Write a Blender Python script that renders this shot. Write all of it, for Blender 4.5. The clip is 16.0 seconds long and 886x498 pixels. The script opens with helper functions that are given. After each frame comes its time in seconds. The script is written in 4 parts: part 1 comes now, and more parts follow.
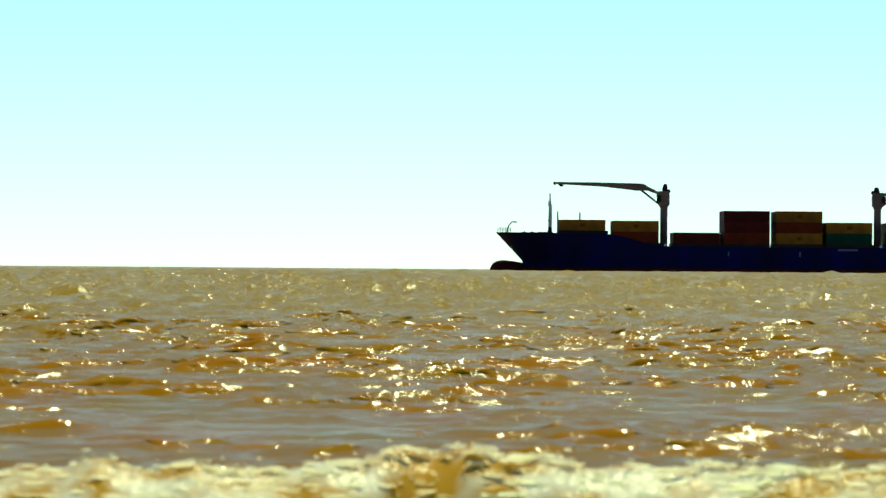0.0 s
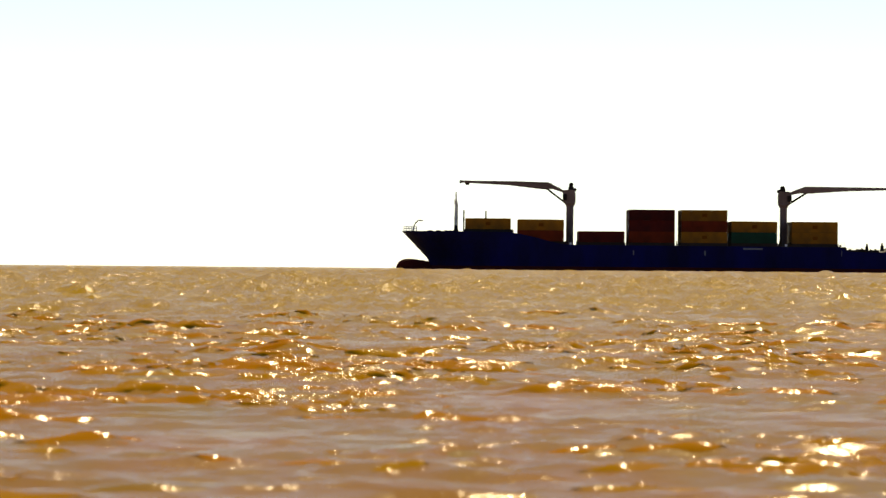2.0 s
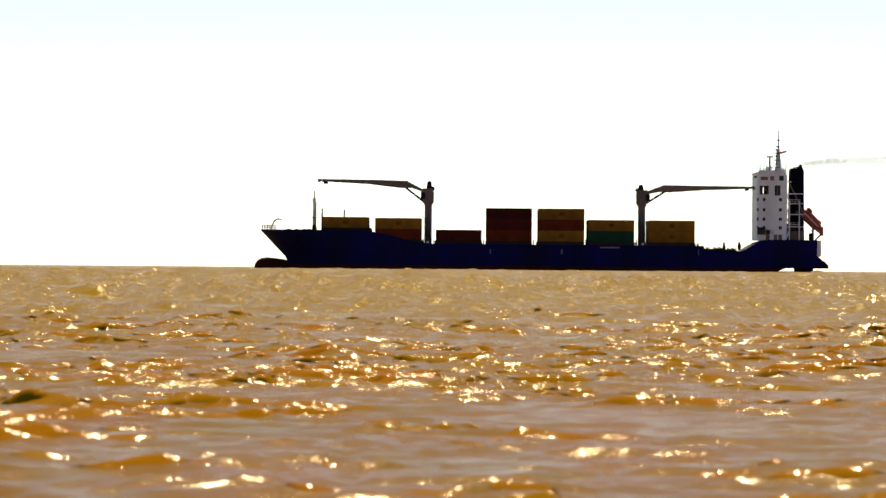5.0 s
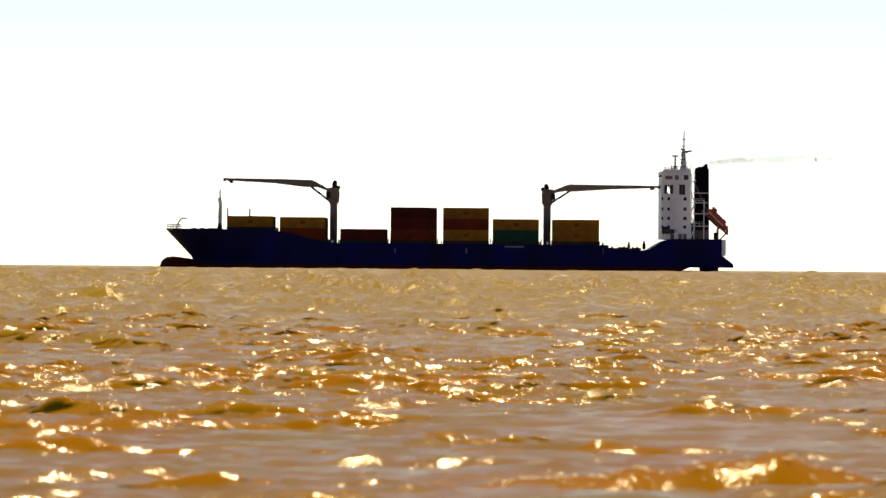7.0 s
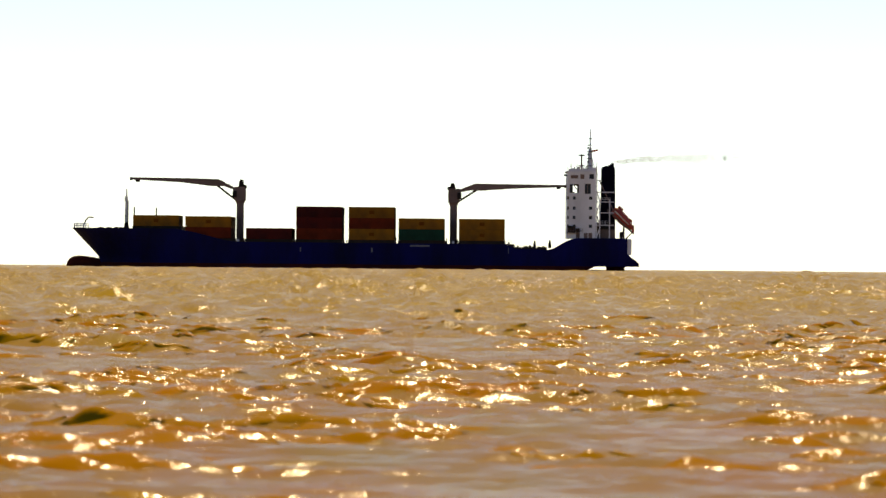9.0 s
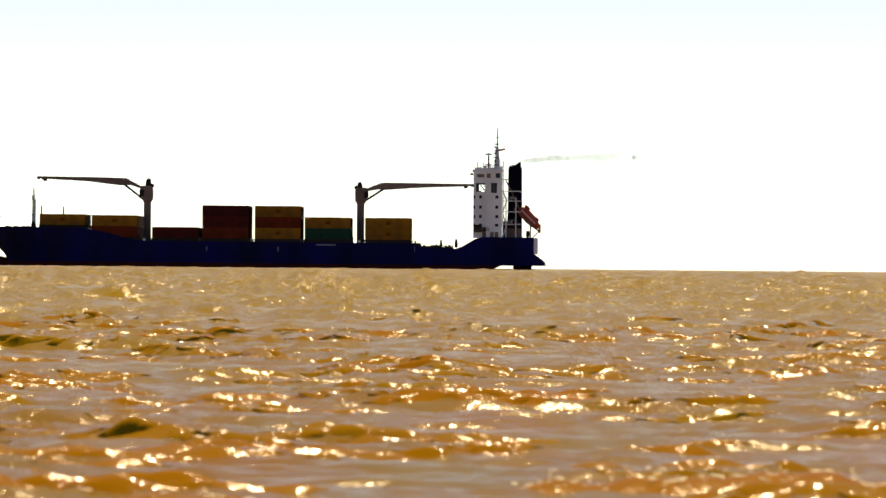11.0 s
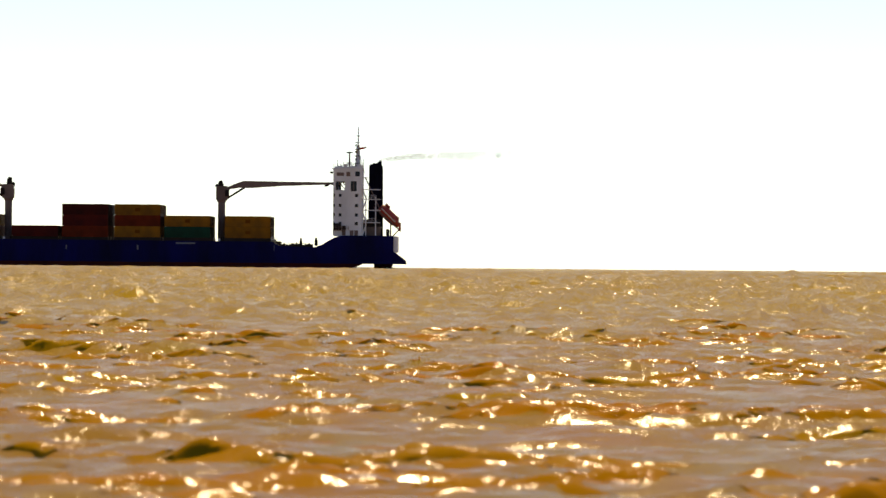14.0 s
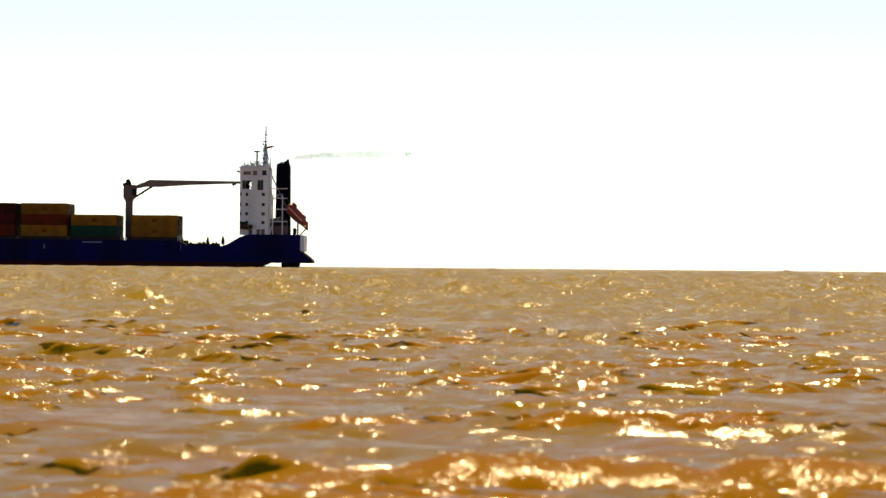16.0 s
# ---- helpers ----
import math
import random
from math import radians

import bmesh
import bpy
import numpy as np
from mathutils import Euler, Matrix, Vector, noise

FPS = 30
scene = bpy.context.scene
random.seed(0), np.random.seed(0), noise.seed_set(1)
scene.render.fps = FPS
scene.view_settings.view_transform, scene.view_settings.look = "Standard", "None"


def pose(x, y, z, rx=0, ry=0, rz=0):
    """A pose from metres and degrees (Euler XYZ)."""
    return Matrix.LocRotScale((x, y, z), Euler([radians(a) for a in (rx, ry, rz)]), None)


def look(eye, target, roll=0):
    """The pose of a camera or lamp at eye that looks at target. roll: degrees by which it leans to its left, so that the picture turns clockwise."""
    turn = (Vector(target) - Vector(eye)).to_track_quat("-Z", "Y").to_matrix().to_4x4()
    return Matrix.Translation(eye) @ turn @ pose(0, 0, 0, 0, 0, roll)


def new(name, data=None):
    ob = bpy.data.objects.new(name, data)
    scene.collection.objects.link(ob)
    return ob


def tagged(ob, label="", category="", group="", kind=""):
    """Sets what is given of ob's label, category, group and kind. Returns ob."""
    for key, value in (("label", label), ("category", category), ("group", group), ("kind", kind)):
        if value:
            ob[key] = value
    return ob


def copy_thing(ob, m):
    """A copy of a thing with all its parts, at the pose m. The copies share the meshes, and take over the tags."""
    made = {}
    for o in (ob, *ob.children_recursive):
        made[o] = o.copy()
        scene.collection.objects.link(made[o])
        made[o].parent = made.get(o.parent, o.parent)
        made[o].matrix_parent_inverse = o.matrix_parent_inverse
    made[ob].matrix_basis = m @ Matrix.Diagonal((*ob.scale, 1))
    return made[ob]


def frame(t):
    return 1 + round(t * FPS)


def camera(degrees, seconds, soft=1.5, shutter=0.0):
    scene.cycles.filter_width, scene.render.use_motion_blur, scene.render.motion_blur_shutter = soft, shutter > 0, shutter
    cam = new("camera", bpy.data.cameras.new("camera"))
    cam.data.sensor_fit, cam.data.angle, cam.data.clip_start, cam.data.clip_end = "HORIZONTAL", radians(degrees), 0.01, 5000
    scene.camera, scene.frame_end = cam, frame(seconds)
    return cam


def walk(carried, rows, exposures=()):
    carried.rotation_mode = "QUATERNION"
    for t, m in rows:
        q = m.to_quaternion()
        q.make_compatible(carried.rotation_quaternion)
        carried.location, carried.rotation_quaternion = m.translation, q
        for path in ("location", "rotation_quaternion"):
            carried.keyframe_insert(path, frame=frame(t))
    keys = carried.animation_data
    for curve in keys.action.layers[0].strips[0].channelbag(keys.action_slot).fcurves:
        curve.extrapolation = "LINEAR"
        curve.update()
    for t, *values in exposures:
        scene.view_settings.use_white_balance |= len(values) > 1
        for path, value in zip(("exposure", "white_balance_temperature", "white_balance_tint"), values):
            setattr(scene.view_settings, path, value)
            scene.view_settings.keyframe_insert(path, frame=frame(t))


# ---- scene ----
# Camera low over a beach, looking out to sea through a long lens.
FOCAL = 7650.0 / 1568.0
EYE = 1.0
EARTH = 6.371e6
RANGE = 1150.0
cam = camera(math.degrees(2 * math.atan(0.5 / FOCAL)), 16.0, soft=1.5)
# focused on the ship, so that the near water is soft
cam.data.dof.use_dof = True
cam.data.dof.focus_distance, cam.data.dof.aperture_fstop, cam.data.dof.aperture_blades = 1150.0, 7.0, 7


def aim(up, lean):
    return look((0, 0, EYE), (0, 1000, EYE + 1000 * up), lean)


walk(cam, [(0.0, aim(0.00415, 0.44)), (1.0, aim(0.00403, 0.46)), (4.0, aim(0.00403, 0.47)), (7.0, aim(0.00403, 0.485)),
           (10.5, aim(0.00400, 0.50)), (13.0, aim(0.00396, 0.51)), (16.0, aim(0.00393, 0.525))],
     exposures=[(0.0, -0.19, 5900, -26), (0.1, -0.17, 6100, -22), (0.2, -0.1, 6900, -6), (0.3, 0.0, 7600, 10), (14.9, 0.0, 7600, 10), (15.1, -0.06, 7350, 3),
                (15.3, -0.1, 7150, -4), (15.5, -0.07, 7250, 0), (15.7, 0.0, 7400, 6), (16.0, 0.0, 7500, 8)])

# ---- light ----
SUN_UP, SUN_TURN = 47.0, 4.0
world = bpy.data.worlds.new("sky")
scene.world = world
world.use_nodes = True
sky = world.node_tree.nodes.new("ShaderNodeTexSky")
sky.sky_type, sky.sun_disc = "NISHITA", False
sky.sun_elevation, sky.sun_rotation = radians(SUN_UP), radians(SUN_TURN)
sky.altitude, sky.air_density, sky.dust_density, sky.ozone_density = 0, 0.6, 0.13, 1.2
background = world.node_tree.nodes["Background"]
background.inputs["Strength"].default_value = 0.135
world.node_tree.links.new(sky.outputs[0], background.inputs["Color"])
sun = new("sun", bpy.data.lights.new("sun", "SUN"))
sun.data.energy, sun.data.angle, sun.data.color = 3.4, radians(0.5), (1.0, 0.80, 0.46)
way = Vector((math.sin(radians(SUN_TURN)) * math.cos(radians(SUN_UP)), math.cos(radians(SUN_TURN)) * math.cos(radians(SUN_UP)), math.sin(radians(SUN_UP))))
sun.matrix_world = look(way * 300, (0, 0, 0))


# ---- materials ----
def material(name, color, rough=0.5, metal=0.0, vary=0.25, scale=0.6, stain=None, bump=0.0, bump_scale=8.0, streak=1.0, spec=0.5):
    """Painted or worn surface: grain at a fine scale, stains at a coarse one, a shade of its own for each object."""
    m = bpy.data.materials.new(name)
    m.use_nodes = True
    n, link = m.node_tree.nodes, m.node_tree.links.new
    b = n["Principled BSDF"]
    b.inputs["Roughness"].default_value, b.inputs["Metallic"].default_value = rough, metal
    b.inputs["Specular IOR Level"].default_value = spec
    co = n.new("ShaderNodeTexCoord")
    mp = n.new("ShaderNodeMapping")
    mp.inputs["Scale"].default_value = (1, 1, streak)
    link(co.outputs["Object"], mp.inputs["Vector"])
    coarse, fine = n.new("ShaderNodeTexNoise"), n.new("ShaderNodeTexNoise")
    coarse.inputs["Scale"].default_value, coarse.inputs["Detail"].default_value = scale, 5
    fine.inputs["Scale"].default_value, fine.inputs["Detail"].default_value = scale * 9, 4
    link(mp.outputs[0], coarse.inputs["Vector"])
    link(mp.outputs[0], fine.inputs["Vector"])
    ramp = n.new("ShaderNodeValToRGB")
    ramp.color_ramp.elements[0].position, ramp.color_ramp.elements[1].position = 0.38, 0.68
    dark = stain or tuple(c * (1 - vary) for c in color)
    ramp.color_ramp.elements[0].color, ramp.color_ramp.elements[1].color = (*color, 1), (*dark, 1)
    link(coarse.outputs["Fac"], ramp.inputs["Fac"])
    info = n.new("ShaderNodeObjectInfo")
    add = n.new("ShaderNodeMath")
    add.operation = "MULTIPLY_ADD"
    add.inputs[1].default_value, add.inputs[2].default_value = vary, 1 - vary / 2
    link(info.outputs["Random"], add.inputs[0])
    grain = n.new("ShaderNodeMath")
    grain.operation = "MULTIPLY_ADD"
    grain.inputs[1].default_value, grain.inputs[2].default_value = vary, 1 - vary / 2
    link(fine.outputs["Fac"], grain.inputs[0])
    both = n.new("ShaderNodeMath")
    both.operation = "MULTIPLY"
    link(add.outputs[0], both.inputs[0])
    link(grain.outputs[0], both.inputs[1])
    mix = n.new("ShaderNodeVectorMath")
    mix.operation = "SCALE"
    link(ramp.outputs["Color"], mix.inputs[0])
    link(both.outputs[0], mix.inputs["Scale"])
    link(mix.outputs[0], b.inputs["Base Color"])
    if bump:
        bp, tex = n.new("ShaderNodeBump"), n.new("ShaderNodeTexNoise")
        tex.inputs["Scale"].default_value = bump_scale
        link(co.outputs["Object"], tex.inputs["Vector"])
        link(tex.outputs["Fac"], bp.inputs["Height"])
        bp.inputs["Strength"].default_value, bp.inputs["Distance"].default_value = bump, 0.05
        link(bp.outputs[0], b.inputs["Normal"])
    return m


def water_material(name, body, rough, ripple, shine=0.6, fine=1.0, thin=0.0, froth=None, streak=(0.35, 0.35, 0.35), ior=1.2, murk=0.0, offshore=None, bumps=((0.7, 2, 0.2), (2.6, 2, 0.085), (11.0, 2, 0.010))):
    """Silty water: brown scattering body under a skin that mirrors the sky, ripples at two scales."""
    m = bpy.data.materials.new(name)
    m.use_nodes = True
    n, link = m.node_tree.nodes, m.node_tree.links.new
    n.remove(n["Principled BSDF"])
    co = n.new("ShaderNodeTexCoord")
    silt = n.new("ShaderNodeTexNoise")
    silt.inputs["Scale"].default_value, silt.inputs["Detail"].default_value = 1.0, 4
    drift = n.new("ShaderNodeMapping")
    drift.inputs["Scale"].default_value = streak
    link(co.outputs["Object"], drift.inputs["Vector"])
    link(drift.outputs[0], silt.inputs["Vector"])
    ramp = n.new("ShaderNodeValToRGB")
    ramp.color_ramp.elements[0].position, ramp.color_ramp.elements[1].position = 0.35, 0.7
    ramp.color_ramp.elements[0].color = (*body, 1)
    ramp.color_ramp.elements[1].color = (body[0] * 0.86, body[1] * 1.2, body[2] * 1.5, 1)
    if froth:
        ramp.color_ramp.elements[0].position, ramp.color_ramp.elements[1].position = 0.44, 0.6
        ramp.color_ramp.elements[1].color = (*froth, 1)
    link(silt.outputs["Fac"], ramp.inputs["Fac"])
    wind, gust, spread = n.new("ShaderNodeTexNoise"), n.new("ShaderNodeMapRange"), n.new("ShaderNodeMapping")
    spread.inputs["Scale"].default_value = (0.45, 0.07, 1)
    wind.inputs["Scale"].default_value, wind.inputs["Detail"].default_value = 1.0, 4
    gust.inputs["From Min"].default_value, gust.inputs["From Max"].default_value = 0.36, 0.64
    gust.inputs["To Min"].default_value, gust.inputs["To Max"].default_value = 0.45, 1.25
    link(co.outputs["Object"], spread.inputs["Vector"])
    link(spread.outputs[0], wind.inputs["Vector"])
    link(wind.outputs["Fac"], gust.inputs["Value"])
    # the chop steepens away from the sheltered shallows
    axes, open_sea, offing = n.new("ShaderNodeSeparateXYZ"), n.new("ShaderNodeMapRange"), n.new("ShaderNodeMath")
    open_sea.inputs["From Min"].default_value, open_sea.inputs["From Max"].default_value = 25, 160
    open_sea.inputs["To Min"].default_value, open_sea.inputs["To Max"].default_value = 0.4, 1.9
    offing.operation = "MULTIPLY"
    link(co.outputs["Object"], axes.inputs[0])
    link(axes.outputs["Y"], open_sea.inputs["Value"])
    link(open_sea.outputs[0], offing.inputs[0])
    link(gust.outputs[0], offing.inputs[1])
    last = None
    for scale, detail, distance in bumps:
        tex = n.new("ShaderNodeTexNoise")
        tex.inputs["Scale"].default_value, tex.inputs["Detail"].default_value = scale, detail
        link(co.outputs["Object"], tex.inputs["Vector"])
        bp = n.new("ShaderNodeBump")
        bp.inputs["Distance"].default_value = distance * ripple * (fine if scale > 10 else 1)
        link((gust if scale > 10 else offing).outputs[0], bp.inputs["Strength"])
        link(tex.outputs["Fac"], bp.inputs["Height"])
        if last:
            link(last.outputs[0], bp.inputs["Normal"])
        last = bp
    under, skin = n.new("ShaderNodeBsdfDiffuse"), n.new("ShaderNodeBsdfGlossy")
    link(ramp.outputs["Color"], under.inputs["Color"])
    if offshore:
        # the body colour turns to offshore between 28 and 110 m out
        far_share, far_mix = n.new("ShaderNodeMapRange"), n.new("ShaderNodeMix")
        far_share.inputs["From Min"].default_value, far_share.inputs["From Max"].default_value = 28, 110
        far_mix.data_type = "RGBA"
        far_mix.inputs[7].default_value = (*offshore, 1)
        link(axes.outputs["Y"], far_share.inputs["Value"])
        link(far_share.outputs[0], far_mix.inputs[0])
        link(ramp.outputs["Color"], far_mix.inputs[6])
        link(far_mix.outputs[2], under.inputs["Color"])
    skin.inputs["Roughness"].default_value = rough
    skin.inputs["Color"].default_value = (1, 1, 1, 1)
    fres, less, mix = n.new("ShaderNodeFresnel"), n.new("ShaderNodeMath"), n.new("ShaderNodeMixShader")
    fres.inputs["IOR"].default_value = ior
    less.operation = "MULTIPLY"
    less.inputs[1].default_value = shine
    for node in (skin, fres):
        link(last.outputs[0], node.inputs["Normal"])
    # light scatters about in the silt, so the body's shade follows the slope only in part
    lean, level = n.new("ShaderNodeVectorMath"), n.new("ShaderNodeVectorMath")
    lean.operation, level.operation = "MULTIPLY_ADD", "NORMALIZE"
    lean.inputs[1].default_value, lean.inputs[2].default_value = (1 - murk,) * 3, (0, 0, murk)
    link(last.outputs[0], lean.inputs[0])
    link(lean.outputs[0], level.inputs[0])
    link(level.outputs[0], under.inputs["Normal"])
    body_out = under.outputs[0]
    if thin:
        glow, both = n.new("ShaderNodeBsdfTranslucent"), n.new("ShaderNodeMixShader")
        link(ramp.outputs["Color"], glow.inputs["Color"])
        both.inputs[0].default_value = thin
        link(under.outputs[0], both.inputs[1])
        link(glow.outputs[0], both.inputs[2])
        body_out = both.outputs[0]
    link(fres.outputs[0], less.inputs[0])
    link(less.outputs[0], mix.inputs[0])
    link(body_out, mix.inputs[1])
    link(skin.outputs[0], mix.inputs[2])
    link(mix.outputs[0], n["Material Output"].inputs["Surface"])
    return m


WATER = water_material("silty_water", (0.365, 0.170, 0.026), 0.14, 1.0, 0.39, 1.0, streak=(0.9, 0.22, 0.5), ior=1.33, murk=0.85, offshore=(0.44, 0.272, 0.013), bumps=((0.9, 3, 0.24), (4.0, 3, 0.045), (23.0, 2, 0.0062), (50.0, 2, 0.0022)))
# the glow of backlit wave faces is put into these three amber body colours
CREST = water_material("breaker_water", (0.46, 0.165, 0.002), 0.15, 1.0, 0.16, 1.0, 0.0, ior=1.33, murk=0.95, bumps=((7.0, 3, 0.03), (23.0, 2, 0.008)))
FROTHY = water_material("frothy_breaker_water", (0.62, 0.33, 0.03), 0.25, 1.0, 0.25, 1.0, 0.0, (1.0, 0.92, 0.70), (3.0, 3.0, 4.0), ior=1.33, murk=0.95, bumps=((6.0, 3, 0.05), (20.0, 3, 0.02)))
AMBER = water_material("amber_water", (0.46, 0.180, 0.002), 0.13, 1.0, 0.28, 1.0, 0.0, ior=1.33, murk=0.95, bumps=((8.0, 3, 0.02), (23.0, 2, 0.006)))
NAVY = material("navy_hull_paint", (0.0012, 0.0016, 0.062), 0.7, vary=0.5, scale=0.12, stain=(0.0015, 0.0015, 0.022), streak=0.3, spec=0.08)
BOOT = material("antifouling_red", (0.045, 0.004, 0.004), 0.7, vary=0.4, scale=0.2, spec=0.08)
DECK = material("deck_green_paint", (0.02, 0.03, 0.03), 0.7, vary=0.4)
CRANE = material("crane_grey_brown_paint", (0.15, 0.10, 0.095), 0.6, vary=0.3, scale=0.3, spec=0.2)
STEEL = material("dark_deck_steel", (0.018, 0.012, 0.012), 0.65, vary=0.4, spec=0.12)
WHITE = material("white_house_paint", (0.58, 0.57, 0.68), 0.5, vary=0.12, scale=0.25, stain=(0.44, 0.43, 0.52), streak=0.3)
GLASS = material("dark_window_glass", (0.012, 0.012, 0.022), 0.25, vary=0.3, spec=0.2)
BLACK = material("dark_funnel_blue", (0.003, 0.0025, 0.012), 0.8, vary=0.5, scale=0.3, spec=0.05)
ORANGE = material("lifeboat_orange", (0.36, 0.035, 0.022), 0.5, vary=0.3)
PALE = material("pale_grey_mast_paint", (0.66, 0.63, 0.60), 0.55, vary=0.25, spec=0.2)
FLAG = material("red_flag_cloth", (0.5, 0.06, 0.03), 0.9)
OCHRE = material("ochre_container_paint", (0.21, 0.084, 0.004), 0.6, vary=0.35, scale=0.35, stain=(0.13, 0.055, 0.006), spec=0.1)
RED = material("oxide_red_container_paint", (0.055, 0.003, 0.002), 0.65, vary=0.5, scale=0.3, stain=(0.03, 0.002, 0.003), spec=0.1)
RUST = material("rust_red_container_paint", (0.11, 0.012, 0.002), 0.65, vary=0.4, scale=0.3, spec=0.1)
GREEN = material("sea_green_container_paint", (0.003, 0.034, 0.022), 0.6, vary=0.35, scale=0.35, spec=0.1)
EMBLEM = material("dark_emblem_paint", (0.11, 0.036, 0.003), 0.8, spec=0.02)
PLATE = material("pale_lettering_paint", (0.07, 0.08, 0.12), 0.6)
def smoke_material(name, dense):
    """Thin sooty smoke, wispy and mostly clear."""
    m = material(name, (0.4, 0.25, 0.28), 1.0, vary=0.2, spec=0.0)
    n, link = m.node_tree.nodes, m.node_tree.links.new
    wisp, veil = n.new("ShaderNodeTexNoise"), n.new("ShaderNodeMapRange")
    wisp.inputs["Scale"].default_value, wisp.inputs["Detail"].default_value = 0.5, 4
    veil.inputs["From Min"].default_value, veil.inputs["From Max"].default_value, veil.inputs["To Max"].default_value = 0.3, 0.66, dense
    link(wisp.outputs["Fac"], veil.inputs["Value"])
    link(veil.outputs[0], n["Principled BSDF"].inputs["Alpha"])
    return m


SMOKES = [smoke_material("exhaust_smoke", 0.24), smoke_material("thinning_smoke", 0.13), smoke_material("fading_smoke", 0.04)]
FOAM = water_material("bubbly_froth", (1.0, 0.84, 0.56), 0.35, 0.6, 0.2, 1.0, 0.9, ior=1.5)


# ---- building helpers ----
def part(name, bm, mat, parent, label="", smooth=False):
    mesh = bpy.data.meshes.new(name)
    bmesh.ops.recalc_face_normals(bm, faces=bm.faces)
    for f in bm.faces:
        f.smooth = smooth
    bm.to_mesh(mesh)
    bm.free()
    for m in mat if isinstance(mat, (list, tuple)) else (mat,):
        mesh.materials.append(m)
    ob = new(name, mesh)
    ob.parent = parent
    return tagged(ob, label) if label else ob


def box(bm, x0, x1, y0, y1, z0, z1, bevel=0.0):
    v = [bm.verts.new((x, y, z)) for x in (x0, x1) for y in (y0, y1) for z in (z0, z1)]
    faces = [bm.faces.new([v[i] for i in q]) for q in ((0, 1, 3, 2), (4, 6, 7, 5), (0, 4, 5, 1), (2, 3, 7, 6), (0, 2, 6, 4), (1, 5, 7, 3))]
    if bevel:
        edges = {e for f in faces for e in f.edges}
        bmesh.ops.bevel(bm, geom=list(edges), offset=bevel, segments=1, affect="EDGES")
    return bm


def tube(bm, a, b, r0, r1=None, sides=8):
    """A tapered rod from a to b."""
    a, b = Vector(a), Vector(b)
    q = (b - a).to_track_quat("Z", "Y")
    r1 = r0 if r1 is None else r1
    rings = []
    for c, r in ((a, r0), (b, r1)):
        rings.append([bm.verts.new(c + q @ Vector((r * math.cos(k * math.tau / sides), r * math.sin(k * math.tau / sides), 0))) for k in range(sides)])
    for k in range(sides):
        bm.faces.new((rings[0][k], rings[0][(k + 1) % sides], rings[1][(k + 1) % sides], rings[1][k]))
    bm.faces.new(rings[0][::-1])
    bm.faces.new(rings[1])
    return bm


def slab(bm, outline, y0, y1):
    """An outline in x and z, thick from y0 to y1."""
    a = [bm.verts.new((x, y0, z)) for x, z in outline]
    b = [bm.verts.new((x, y1, z)) for x, z in outline]
    bm.faces.new(a)
    bm.faces.new(b[::-1])
    for k in range(len(a)):
        j = (k + 1) % len(a)
        bm.faces.new((a[k], b[k], b[j], a[j]))
    return bm


def lathe(bm, rings, sides=16):
    """Rings of (x, z centre, y radius, z radius) along x, capped."""
    made = [[bm.verts.new((x, ry * math.cos(k * math.tau / sides), zc + rz * math.sin(k * math.tau / sides))) for k in range(sides)] for x, zc, ry, rz in rings]
    for a, b in zip(made, made[1:]):
        for k in range(sides):
            bm.faces.new((a[k], a[(k + 1) % sides], b[(k + 1) % sides], b[k]))
    bm.faces.new(made[0][::-1])
    bm.faces.new(made[-1])
    return bm


def rail(bm, points, height=1.0, gap=1.5, r=0.04):
    """Guard rail along points: stanchions and two bars."""
    for a, b in zip(points, points[1:]):
        a, b = Vector(a), Vector(b)
        n = max(1, round((b - a).length / gap))
        for k in range(n + 1):
            p = a.lerp(b, k / n)
            tube(bm, p, p + Vector((0, 0, height)), r, sides=4)
        for h in (height, height * 0.55):
            tube(bm, a + Vector((0, 0, h)), b + Vector((0, 0, h)), r, sides=4)
    return bm


def grid_mesh(name, verts, rows, cols, mat, smooth=True):
    """A sheet of rows by cols points."""
    i = np.arange((rows - 1) * (cols - 1))
    a = (i // (cols - 1)) * cols + i % (cols - 1)
    quads = np.stack((a, a + 1, a + cols + 1, a + cols), 1).astype(np.int32)
    mesh = bpy.data.meshes.new(name)
    mesh.vertices.add(len(verts))
    mesh.vertices.foreach_set("co", verts.astype(np.float32).ravel())
    mesh.loops.add(quads.size)
    mesh.loops.foreach_set("vertex_index", quads.ravel())
    mesh.polygons.add(len(quads))
    mesh.polygons.foreach_set("loop_start", np.arange(0, quads.size, 4, dtype=np.int32))
    mesh.polygons.foreach_set("use_smooth", np.full(len(quads), smooth))
    mesh.update(calc_edges=True)
    mesh.materials.append(mat)
    return new(name, mesh)


